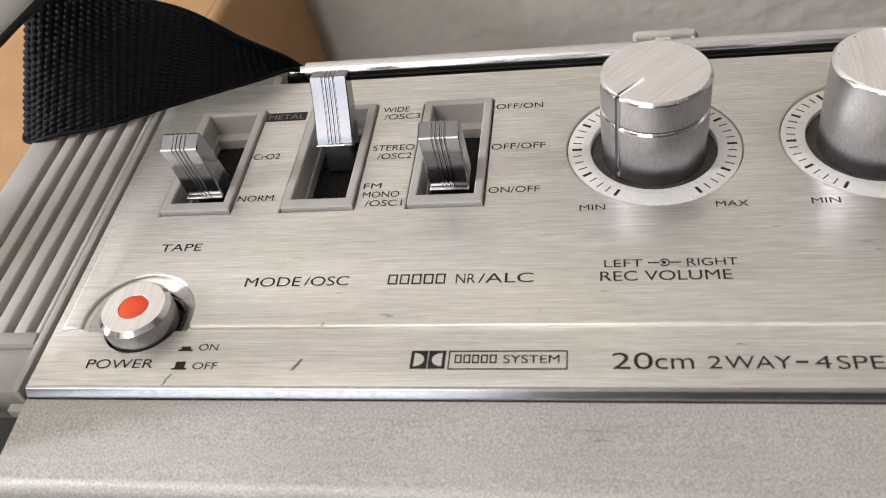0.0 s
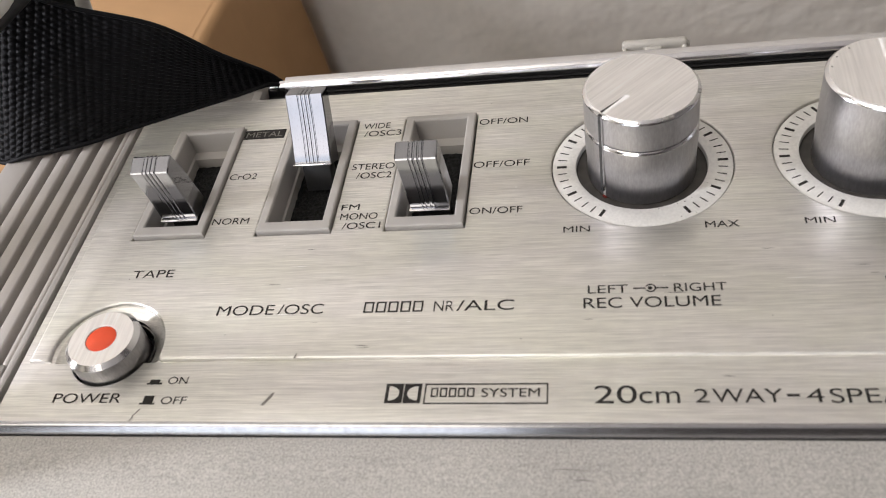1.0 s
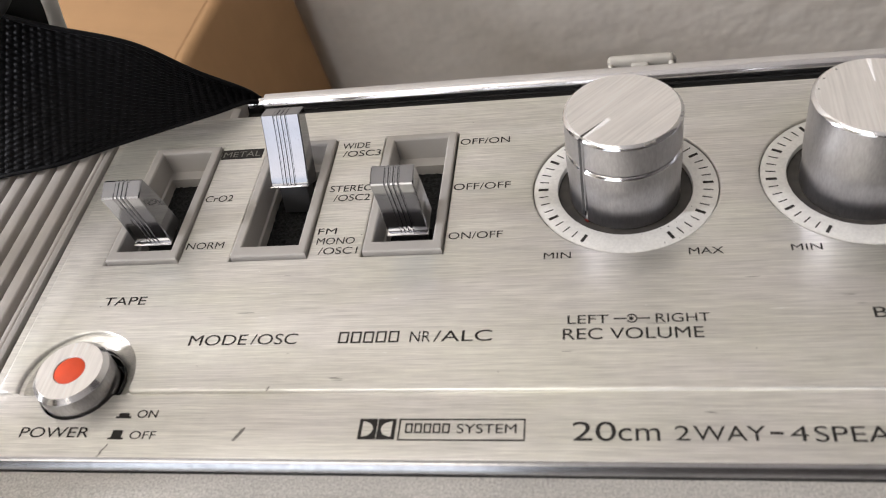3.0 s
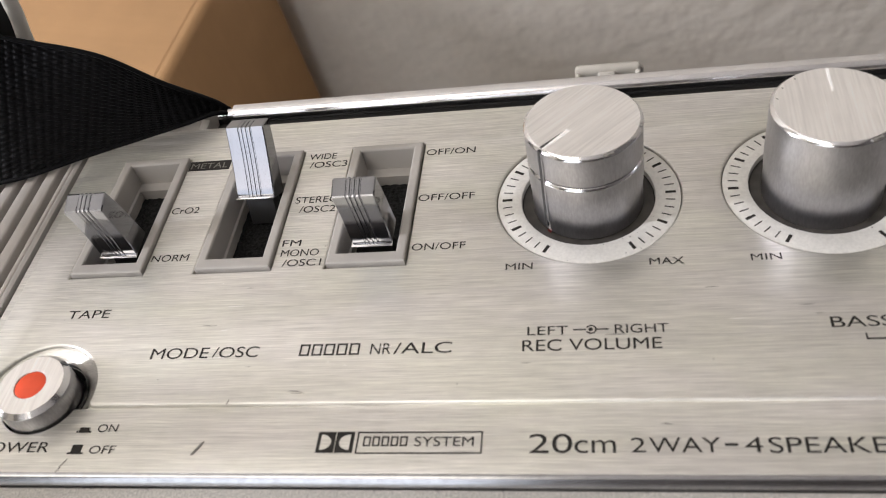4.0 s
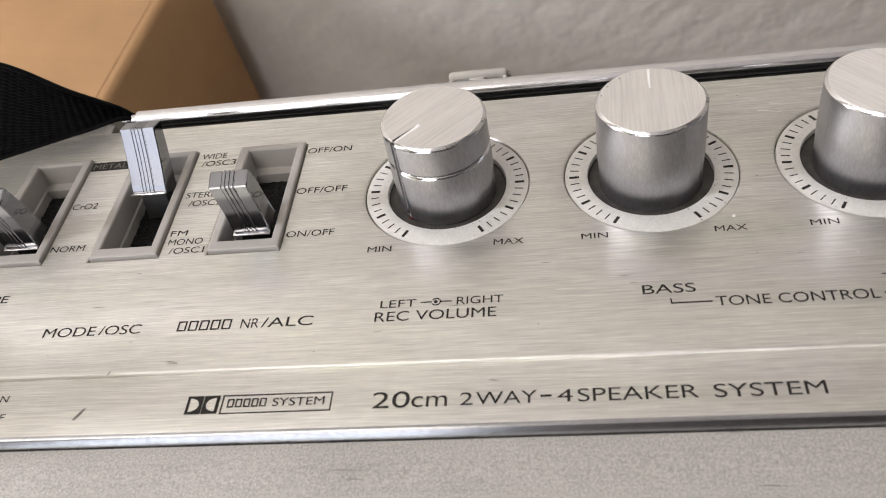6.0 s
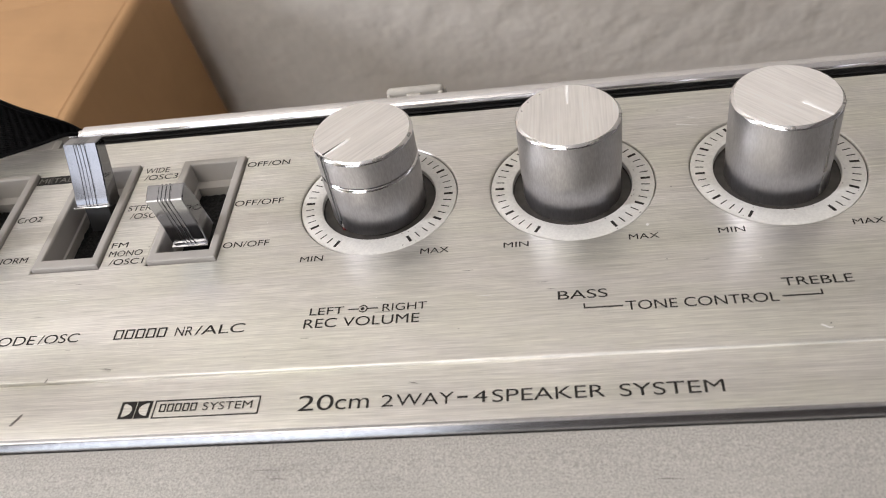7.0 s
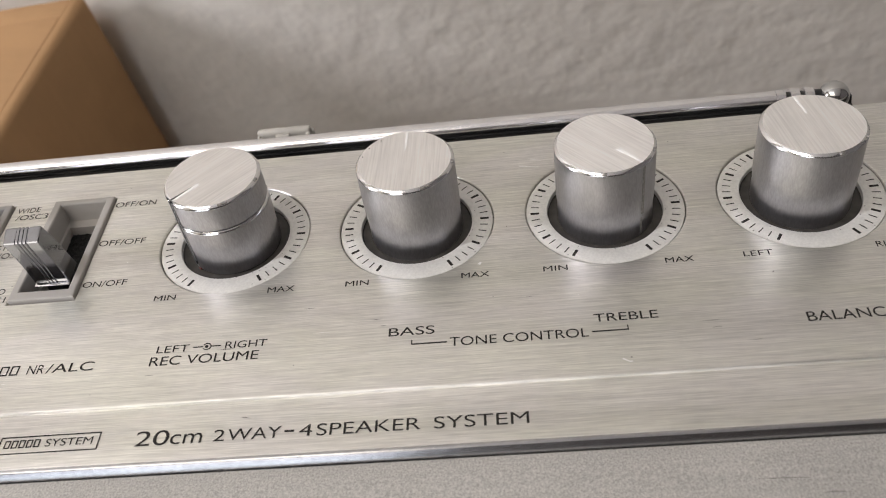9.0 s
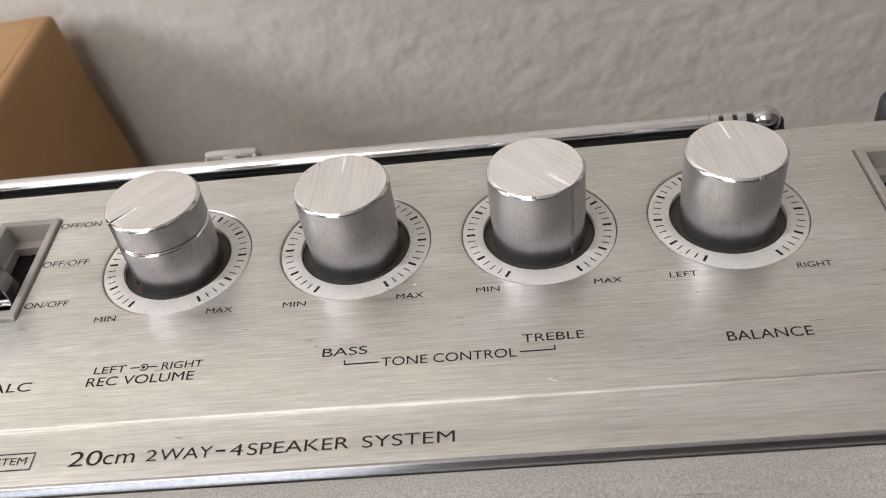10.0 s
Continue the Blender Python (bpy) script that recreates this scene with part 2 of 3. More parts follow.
setting("floor", box(WEST - 0.1, EAST + 0.1, SOUTH - 0.1, NORTH + 0.1, -0.1, 0), FLOOR, "brown wooden floor under the tape recorder")
setting("wall_north", box(WEST, EAST, NORTH, NORTH + 0.1, 0, TOP), WALL, "grey-white rough plastered wall behind the recorder")
setting("wall_east", box(EAST, EAST + 0.1, SOUTH - 0.1, NORTH + 0.1, 0, TOP), DARKWALL, "unseen side wall, dark to shape the metal's reflections")
bm = bmesh.new()
wx0, wx1, wz0, wz1 = WIN_X - WIN_W / 2, WIN_X + WIN_W / 2, WIN_Z - WIN_H / 2, WIN_Z + WIN_H / 2
for x0, x1, z0, z1 in ((WEST, wx0, 0, TOP), (wx1, EAST, 0, TOP), (wx0, wx1, 0, wz0), (wx0, wx1, wz1, TOP)):
    bmesh.ops.create_cube(bm, size=1.0, matrix=Matrix.Translation(((x0 + x1) / 2, SOUTH - 0.05, (z0 + z1) / 2)) @ Matrix.Diagonal((x1 - x0, 0.1, z1 - z0, 1)))
setting("wall_south", bm, DARKWALL, "unseen wall with a window opening, dark to shape the metal's reflections")
bm = bmesh.new()
sy0, sy1, sz0, sz1 = SLIT_Y - SLIT_W / 2, SLIT_Y + SLIT_W / 2, SLIT_Z - SLIT_H / 2, SLIT_Z + SLIT_H / 2
for y0, y1, z0, z1 in ((SOUTH - 0.1, sy0, 0, TOP), (sy1, NORTH + 0.1, 0, TOP), (sy0, sy1, 0, sz0), (sy0, sy1, sz1, TOP)):
    bmesh.ops.create_cube(bm, size=1.0, matrix=Matrix.Translation((WEST - 0.05, (y0 + y1) / 2, (z0 + z1) / 2)) @ Matrix.Diagonal((0.1, y1 - y0, z1 - z0, 1)))
setting("wall_west", bm, WALL, "plain plastered side wall with a narrow window")
bm = bmesh.new()
for x0, x1, y0, y1 in ((WEST - 0.1, ROOF_X - ROOF_W / 2, SOUTH - 0.1, NORTH + 0.1), (ROOF_X + ROOF_W / 2, EAST + 0.1, SOUTH - 0.1, NORTH + 0.1),
                       (ROOF_X - ROOF_W / 2, ROOF_X + ROOF_W / 2, SOUTH - 0.1, ROOF_Y - ROOF_D / 2), (ROOF_X - ROOF_W / 2, ROOF_X + ROOF_W / 2, ROOF_Y + ROOF_D / 2, NORTH + 0.1)):
    bmesh.ops.create_cube(bm, size=1.0, matrix=Matrix.Translation(((x0 + x1) / 2, (y0 + y1) / 2, TOP + 0.05)) @ Matrix.Diagonal((x1 - x0, y1 - y0, 0.1, 1)))
setting("ceiling", bm, CEIL, "white painted ceiling with an added opening for overhead light")

# ---- boombox ----
boombox = tagged(new("boombox"), "silver portable cassette radio with brushed aluminium control panel", "radio")
LEFT, RIGHT = -171.0, 500.0
PL, PR, PF, PG, PB = -133.4, 468.0, -71.0, -55.0, 34.5   # panel's edges, mm: left, right, front, step, back
SLOTS = (-112.7, -81.0, -49.4, 199.0)
KNOBS = (0.0, 50.0, 100.0, 150.0)

STAND = 0.26
# case: upright walls below the leaning top
front = PANEL @ Vector((0, -92.7 * MM, -12 * MM))
back = PANEL @ Vector((0, 50 * MM, -13 * MM))
bm = extrude_profile([(front.y, STAND), (front.y, front.z), (back.y, back.z), (back.y, STAND)], LEFT * MM, RIGHT * MM)
case = put("case", mesh_of(bm, "case", PLASTIC), None, I4, "grey-beige plastic case")
case.parent = boombox

# upper plate
cx, cy, cr = -116.0, -52.0, 12.9
arc = ring_points(cx, cy, cr, 28, 193, -9)
rim = [(PL, PG)] + [(-128.3, PG)] + arc + [(-102.9, PG + 0.4), (-102.2, PG), (PR, PG), (PR, PB), (PL, PB)]
holes = [rect(x - 9.6, x + 9.4, -19.05, 21.85) for x in SLOTS] + [ring_points(x, 0, 20.75, 96) for x in KNOBS]
scale = lambda pts: [(x * MM, y * MM) for x, y in pts]
put("upper_plate", plate("upper_plate", [scale(rim)] + [scale(h) for h in holes], -2.6 * MM, UP, 0.55 * MM, BRUSHED), boombox, Matrix.Translation((0, 0, -1)), "brushed aluminium control plate")
PO = -135.9
rim2 = [(PO, PF + 1.3), (PR, PF + 1.3), (PR, -30), (-123.5, -30), (-123.5, PB), (PO, PB)]
put("lower_plate", plate("lower_plate", [scale(rim2), scale(ring_points(-115.4, -52.0, 12.2, 40, -14, 194) + ring_points(-115.0, -52.0, 9.0, 30, 200, 340))], -3.2 * MM, LOW, 0.2 * MM, BRUSHED), boombox, Matrix.Translation((0, 0, -1)), "brushed aluminium lower strip")
# rounded front edge of the panel
prof = [(-69.6, -0.97), (-70.0, -1.02), (-70.35, -1.18), (-70.6, -1.45), (-71.35, -2.9), (-71.45, -3.15), (-71.45, -7.0), (-69.6, -7.0)]
part("front_edge_trim", extrude_profile([(y * MM, z * MM) for y, z in prof], PO * MM, PR * MM), TRIM, boombox, "bright rolled aluminium edge", smooth=40)
# dark gap and sandblasted front shelf
prof = [(-71.75, -8.0), (-71.75, -3.2), (-71.95, -3.0), (-89.8, -3.7), (-90.8, -4.0), (-91.7, -4.7), (-92.4, -5.9), (-92.8, -7.7), (-92.9, -60.0), (-71.75, -60.0)]
part("front_shelf", extrude_profile([(y * MM, z * MM) for y, z in prof], PO * MM, PR * MM), SATIN, boombox, "sandblasted silver front shelf", smooth=40)
part("gap_liner", box((PL - 2) * MM, PR * MM, -71.74 * MM, -30 * MM, -12 * MM, -6.9 * MM), BLACK, boombox)
part("plate_bed", box(PL * MM, PR * MM, -29.5 * MM, PB * MM, -12.5 * MM, -11 * MM), BLACK, boombox)
# antenna channel behind the plate
part("antenna_channel", extrude_profile([(y * MM, z * MM) for y, z in [(34.7, -1.2), (35.3, -1.2), (36.2, -9.0), (47.5, -9.0), (48.2, -7.0), (50, -7.0), (50, -13), (34.7, -13)]], (PL + 20) * MM, 179 * MM), BLACK, boombox)
part("rear_corner", box((PO + 0.3) * MM, -106 * MM, 34.8 * MM, 50 * MM, -13 * MM, -1.6 * MM, 0.8 * MM), PLASTIC, boombox, "grey plastic rear corner", smooth=40)
part("corner_cheek", box(-106.2 * MM, -103.4 * MM, 34.8 * MM, 40 * MM, -13 * MM, -0.9 * MM, 0.7 * MM), PLASTIC, boombox, smooth=40)

# slatted left end
grooves = [-141.4 - 5.55 * i for i in range(5)]
part("end_rail", box(-138.7 * MM, -136.9 * MM, -71.5 * MM, 44 * MM, -9 * MM, -0.5 * MM, 0.4 * MM), PLASTIC, boombox, "grey plastic edge rail", smooth=40)
part("rail_gap_liner", box(-137.2 * MM, (PO + 0.6) * MM, -71.4 * MM, 44 * MM, -9 * MM, -5.0 * MM), BLACK, boombox)
edges = [-138.75] + [v for g in grooves for v in (g + 1.1, g - 1.1)] + [-173.0]
for a, b in zip(edges[0::2], edges[1::2]):
    w = a - b
    put("slat", mesh_of(box(-w / 2 * MM, w / 2 * MM, -55.4 * MM, 46 * MM, -8 * MM, 0, 0.55 * MM, 3), "slat", SLATPLASTIC, 50), boombox, Matrix.Translation(((a + b) / 2 * MM, 0, -0.6 * MM)))
# bed coloured black to stand in for the shade between the slats
part("slat_shade_bed", box(-170.5 * MM, -139 * MM, -55 * MM, 46 * MM, -9 * MM, -6.5 * MM), BLACK, boombox)
part("slat_end_bar", box(-171 * MM, -139.4 * MM, -58.5 * MM, -55.2 * MM, -9 * MM, -0.7 * MM, 0.4 * MM), PLASTIC, boombox, smooth=40)
part("corner_ledge", box(-171 * MM, -139.4 * MM, -70.5 * MM, -58.6 * MM, -10 * MM, -2.6 * MM, 0.4 * MM), PLASTIC, boombox, smooth=40)
part("corner_foot", box(-140.5 * MM, (PO - 0.1) * MM, -74.0 * MM, -71.9 * MM, -10 * MM, -4.4 * MM, 0.4 * MM), PLASTIC, boombox, smooth=40)
part("pivot_cover", box(-150 * MM, (PO - 0.3) * MM, -93 * MM, -74.2 * MM, -40 * MM, -6 * MM, 1.0 * MM), BLACK, boombox, "black plastic pivot cover", smooth=40)


# slide switches
def bezel():
    loops = [(9.1, 20.05, -5, 1.5), (9.1, 20.05, 0.55, 1.5), (9.0, 19.95, 0.8, 1.5), (8.7, 19.65, 0.92, 1.5), (7.3, 18.0, 0.92, 2.1), (7.05, 17.75, 0.82, 2.1), (6.85, 17.5, 0.5, 2.1), (6.6, 17.2, -5.4, 2.1), (6.1, 15.75, -5.7, 0.85), (6.1, 15.75, -10, 0.85)]
    bm = bmesh.new()
    rings = [[bm.verts.new((sx * w * MM, (sy * h + c) * MM, z * MM)) for sx, sy in ((-1, -1), (1, -1), (1, 1), (-1, 1))] for w, h, z, c in loops]
    for k, (a, b) in enumerate(zip(rings, rings[1:])):
        for i in range(4):
            bm.faces.new((a[i], a[(i + 1) % 4], b[(i + 1) % 4], b[i]))
    return bm


bezel_mesh = mesh_of(bezel(), "bezel", PLASTIC)
bm = bmesh.new()
bmesh.ops.create_grid(bm, x_segments=30, y_segments=70, size=1.0, matrix=Matrix.Translation((0, 0.9 * MM, -8.6 * MM)) @ Matrix.Diagonal((6.2 * MM, 15.9 * MM, 1, 1)))
for v in bm.verts:
    v.co.z += 0.5 * MM * noise.noise(v.co * 900)
felt_mesh = mesh_of(bm, "felt", FELT, 80)


def lever_mesh(dish):
    """Ribbed paddle: front face and top carry three fine ribs between two flat pads."""
    w = 4.8
    prof = [(-w, 0.25), (-w + 0.25, 0)]
    prof += [(-1.75, 0), (-1.6, 0.16)]
    for c in (-1.05, 0, 1.05):
        prof += [(c - 0.38, 0.16), (c - 0.22, -0.1), (c + 0.22, -0.1), (c + 0.38, 0.16)]
    prof += [(1.6, 0.16), (1.75, 0), (w - 0.25, 0), (w, 0.25)]
    # stations along the sheet: (y, z, inward y, inward z)
    st = [(0.9, -1.0, 0.0, 1.0), (0.35, -0.55, 0.6, 0.7), (0.1, 0.2, 1, 0), (0.48 * dish, 2.0, 1, 0), (0.82 * dish, 4.5, 1, 0), (dish, 7.5, 1, 0), (0.95 * dish, 10.5, 1, 0), (0.67 * dish, 13.5, 1, 0), (0.1, 16.7, 1, -0.2), (0.1, 17.0, 0.6, -0.8), (0.4, 17.25, 0.2, -1), (4.3, 18.1, 0, -1), (4.8, 17.9, -0.5, -0.8)]
    bm = bmesh.new()
    rows = [[bm.verts.new((x * MM, (y + d * iy) * MM, (z + d * iz) * MM)) for x, d in prof] for y, z, iy, iz in st]
    for a, b in zip(rows, rows[1:]):
        for i in range(len(prof) - 1):
            bm.faces.new((a[i], a[i + 1], b[i + 1], b[i]))
    backs = [(5.6, 12.0), (6.8, -1.0)]
    bl = [bm.verts.new((-w * MM, y * MM, z * MM)) for y, z in backs]
    br = [bm.verts.new((w * MM, y * MM, z * MM)) for y, z in backs]
    bm.faces.new([r[0] for r in rows] + bl)
    bm.faces.new([r[-1] for r in rows] + br)
    bm.faces.new((bl[0], br[0], br[1], bl[1]))
    bm.faces.new(rows[-1] + [br[0], bl[0]])
    bm.faces.new(rows[0] + [br[1], bl[1]])
    return bm


LEVER = mesh_of(lever_mesh(0.4), "lever", LEVERCHROME, 25)
FLAT_LEVER = mesh_of(lever_mesh(0.45), "lever", LEVERCHROME, 25)
STEM = mesh_of(box(-3.6 * MM, 3.6 * MM, 1.5 * MM, 6.0 * MM, -9 * MM, -0.9 * MM, 0.3 * MM), "stem", BLACK, 40)
LIP = mesh_of(box(-4.85 * MM, 4.85 * MM, -0.95 * MM, 0.6 * MM, -0.75 * MM, -0.25 * MM, 0.2 * MM), "lip", BRIGHT, 40)
for k, x in enumerate(SLOTS):
    sw = put("slide_switch", bezel_mesh, boombox, Matrix.Translation((x * MM, 0, 0)), "grey plastic switch bezel with chrome lever" if k < 3 else "grey plastic switch bezel")
    put("felt", felt_mesh, sw, I4, "black felt dust shield")
    if k < 3:
        y, z, lean = ((-11.6, -0.2, 9), (4.2, 1.8, -28), (-11.4, -0.4, 9))[k]
        lv = put("lever", FLAT_LEVER if k == 1 else LEVER, sw, pose((0.4, 0.6, 0.4)[k] * MM, y * MM, z * MM, lean), "ribbed chrome lever")
        put("lip", LIP, lv, I4, "bright folded foot of the lever")
        put("stem", STEM, sw, pose((0.4, 0.6, 0.4)[k] * MM, y * MM, z * MM, lean * 0.5))


# rotary knobs with their dials
R1 = 12.55
dial = lathe([(14.95 * MM, -1.9 * MM), (14.95 * MM, -0.9 * MM), (15.05 * MM, -0.55 * MM), (15.3 * MM, -0.42 * MM), (20.2 * MM, -0.42 * MM), (20.5 * MM, -0.55 * MM), (20.68 * MM, -2 * MM)], 120, cap_top=False)
DIAL = mesh_of(dial, "dial_ring", RING, 35)
well = lathe([(20.9 * MM, -2.1 * MM), (20.7 * MM, -2.3 * MM), (15.1 * MM, -2.3 * MM), (14.94 * MM, -1.85 * MM), (14.8 * MM, -2.1 * MM), (14.6 * MM, -2.2 * MM), (3 * MM, -2.2 * MM)], 96, cap_top=False)
WELL = mesh_of(well, "well", WELLGREY)
side = [(3.0, -2.1), (3.0, -2.0), (11.9, -2.0), (12.2, -1.8), (12.3, -1.4), (12.3, 4.0), (12.42, 5.2), (R1, 10.0), (R1, 21.0)]
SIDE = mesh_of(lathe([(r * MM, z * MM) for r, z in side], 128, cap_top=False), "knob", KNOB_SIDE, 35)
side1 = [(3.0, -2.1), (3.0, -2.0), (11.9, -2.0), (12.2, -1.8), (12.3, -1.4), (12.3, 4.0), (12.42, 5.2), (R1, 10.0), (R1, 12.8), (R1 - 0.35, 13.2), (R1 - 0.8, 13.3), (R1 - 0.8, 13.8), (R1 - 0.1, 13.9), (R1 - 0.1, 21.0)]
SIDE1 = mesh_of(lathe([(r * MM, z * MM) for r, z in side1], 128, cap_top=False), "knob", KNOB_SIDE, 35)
RIMM = mesh_of(lathe([(r * MM, z * MM) for r, z in ((R1, 20.9), (R1 - 0.07, 21.1), (R1 - 0.7, 21.79), (R1 - 0.78, 21.82))], 128, cap_top=False), "rim", BRIGHT, 60)
LOWRIM = mesh_of(lathe([(r * MM, z * MM) for r, z in ((R1 + 0.03, 12.65), (R1 - 0.02, 12.9), (R1 - 0.38, 13.28))], 128, cap_top=False), "rim", BRIGHT, 60)
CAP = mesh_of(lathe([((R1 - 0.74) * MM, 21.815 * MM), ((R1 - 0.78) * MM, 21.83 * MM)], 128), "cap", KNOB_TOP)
# small dark blocks set on the knobs' bright rims
RIM_MARK = mesh_of(box(-0.35 * MM, 0.32 * MM, -0.55 * MM, 0.45 * MM, -0.25 * MM, 0.3 * MM, 0.12 * MM), "dark_mark", SMUDGE)
RIM_MARK_LONG = mesh_of(box(-0.3 * MM, 0.26 * MM, -1.3 * MM, 1.3 * MM, -0.25 * MM, 0.24 * MM, 0.12 * MM), "dark_mark", SMUDGE)
DOT = mesh_of(box(-0.2 * MM, 0.15 * MM, -0.14 * MM, 0.18 * MM, 0, 0.04 * MM), "dark_mark", SMUDGE)
TICK = mesh_of(box(-1.15 * MM, 1.15 * MM, -0.36 * MM, 0.36 * MM, 0, 0.05 * MM), "tick", INK)
TICK_FINE = mesh_of(box(-1.05 * MM, 1.05 * MM, -0.14 * MM, 0.14 * MM, 0, 0.05 * MM), "tick", INK)
POINT_THIN = mesh_of(flat([[(0, -0.2 * MM), (7.4 * MM, -0.35 * MM), (7.4 * MM, 0.4 * MM), (0, 0.25 * MM)]], 0), "pointer", PALE)
POINT = mesh_of(flat([[(0, -0.5 * MM), (7.8 * MM, -0.12 * MM), (7.8 * MM, 0.4 * MM), (0, 0.75 * MM)]], 0), "pointer", PALE)
POINT_EDGE = mesh_of(flat([[(1.2 * MM, -0.42 * MM), (7.8 * MM, -0.78 * MM), (7.8 * MM, -0.12 * MM), (0.6 * MM, -0.38 * MM)]], 0), "pointer_edge", BLACK)
PALE_SIDE = mesh_of(box(-0.4 * MM, 0.1 * MM, 0.0, 0.42 * MM, -1.5 * MM, 18.5 * MM), "pointer_groove", KNOB_SIDE)
POINT_SIDE = mesh_of(box(-0.12 * MM, 0.12 * MM, -0.42 * MM, 0.42 * MM, 2.9 * MM, 17.9 * MM), "pointer_groove", SMUDGE)
POINT_FOOT = mesh_of(box(-0.12 * MM, 0.12 * MM, -0.35 * MM, 0.35 * MM, -1.6 * MM, 4.6 * MM), "pointer_groove", SMUDGE)
DARK_SIDE = mesh_of(box(-0.7 * MM, 0.16 * MM, -0.72 * MM, 0.0, -3.0 * MM, 18.7 * MM), "pointer_groove", BLACK)
for k, x in enumerate(KNOBS):
    at = Matrix.Translation((x * MM, 0, 0))
    dr = put("dial_ring", DIAL, boombox, at, "pale ring with black graduation ticks")
    put("well", WELL, dr)
    for i in range(41):
        a = 240 - 300 * i / 40
        put("tick", TICK_FINE if i % 4 else TICK, dr, pose(18.3 * MM * math.cos(radians(a)), 18.3 * MM * math.sin(radians(a)), -0.42 * MM, 0, 0, a))
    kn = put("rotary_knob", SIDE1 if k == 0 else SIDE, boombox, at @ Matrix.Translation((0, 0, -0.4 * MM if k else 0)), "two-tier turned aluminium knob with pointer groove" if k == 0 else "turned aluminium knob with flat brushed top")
    put("rim", RIMM, kn, I4, "bright chamfered rim")
    for i, a in enumerate(((-12, -66), (-8, -64), (-20, -96), (-30, -75))[k]):
        put("dark_mark", RIM_MARK_LONG if i and k < 2 else RIM_MARK, kn, pose((R1 - 0.3) * MM * math.cos(radians(a)), (R1 - 0.3) * MM * math.sin(radians(a)), 21.5 * MM, 0, 0, a))
    if k == 1:
        for a, d in ((147, 11.1), (166, 11.2), (126, 10.9)):
            put("dark_mark", DOT, kn, pose(d * MM * math.cos(radians(a)), d * MM * math.sin(radians(a)), 21.83 * MM, 0, 0, a))
    turn = (226, 88, -49, 98)[k]
    put("cap", CAP, kn, pose(0, 0, 0, 0, 0, turn - 90), "brushed aluminium top")
    put("pointer", POINT if k in (0, 2) else POINT_THIN, kn, pose(4.2 * MM * math.cos(radians(turn)), 4.2 * MM * math.sin(radians(turn)), 21.82 * MM, 0, 0, turn))
    if k == 0:
        put("pointer_edge", POINT_EDGE, kn, pose(4.2 * MM * math.cos(radians(turn)), 4.2 * MM * math.sin(radians(turn)), 21.82 * MM, 0, 0, turn))
    if k == 0:
        part("red_spot", box(-0.3 * MM, 0.3 * MM, -0.5 * MM, 0.5 * MM, -2.6 * MM, -1.8 * MM), REDPAINT, kn, "small red paint spot, darkened for the shade at the knob's foot", pose(12.2 * MM * math.cos(radians(turn)), 12.2 * MM * math.sin(radians(turn)), 0, 0, 0, turn))
        put("rim", LOWRIM, kn)
        put("pointer_groove", PALE_SIDE, kn, pose(R1 * MM * math.cos(radians(turn)), R1 * MM * math.sin(radians(turn)), 2.8 * MM, 0, 0, turn))
    put("pointer_groove", POINT_SIDE if k else DARK_SIDE, kn, pose(R1 * MM * math.cos(radians(turn)), R1 * MM * math.sin(radians(turn)), 2.8 * MM, 0, 0, turn))
    put("pointer_groove", POINT_FOOT, kn, pose(12.2 * MM * math.cos(radians(turn)), 12.2 * MM * math.sin(radians(turn)), 0, 0, 0, turn))

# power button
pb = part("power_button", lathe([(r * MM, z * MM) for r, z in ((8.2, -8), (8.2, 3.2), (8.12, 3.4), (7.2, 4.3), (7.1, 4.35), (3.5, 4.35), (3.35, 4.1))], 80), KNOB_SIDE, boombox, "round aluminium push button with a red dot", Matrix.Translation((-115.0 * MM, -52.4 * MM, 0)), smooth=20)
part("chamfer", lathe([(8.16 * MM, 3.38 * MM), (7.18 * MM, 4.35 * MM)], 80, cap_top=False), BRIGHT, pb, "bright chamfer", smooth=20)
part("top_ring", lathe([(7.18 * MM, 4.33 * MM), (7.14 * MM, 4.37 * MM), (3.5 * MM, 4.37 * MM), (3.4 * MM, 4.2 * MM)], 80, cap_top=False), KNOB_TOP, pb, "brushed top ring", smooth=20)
part("red_dot", lathe([(3.3 * MM, 3.9 * MM), (3.3 * MM, 4.2 * MM), (3.0 * MM, 4.32 * MM)], 48), RED, pb, "orange-red dot", smooth=40)
bm = bmesh.new()
ra, rb = [], []
for i in range(49):
    a = radians(-14 + 208 * i / 48)
    ra.append(bm.verts.new((12.25 * MM * math.cos(a) - 0.4 * MM, 12.25 * MM * math.sin(a) + 0.4 * MM, -0.95 * MM)))
    rb.append(bm.verts.new((9.0 * MM * math.cos(a), 9.0 * MM * math.sin(a) + 0.4 * MM, -2.6 * MM)))
for i in range(48):
    bm.faces.new((ra[i], ra[i + 1], rb[i + 1], rb[i]))
part("recess_slope", bm, BRUSHED, pb, "sloping recess round the button", smooth=60)
part("button_well", lathe([(9.5 * MM, -1.2 * MM), (9.4 * MM, -9 * MM), (2 * MM, -9 * MM)], 64, cap_top=False), BLACK, pb)

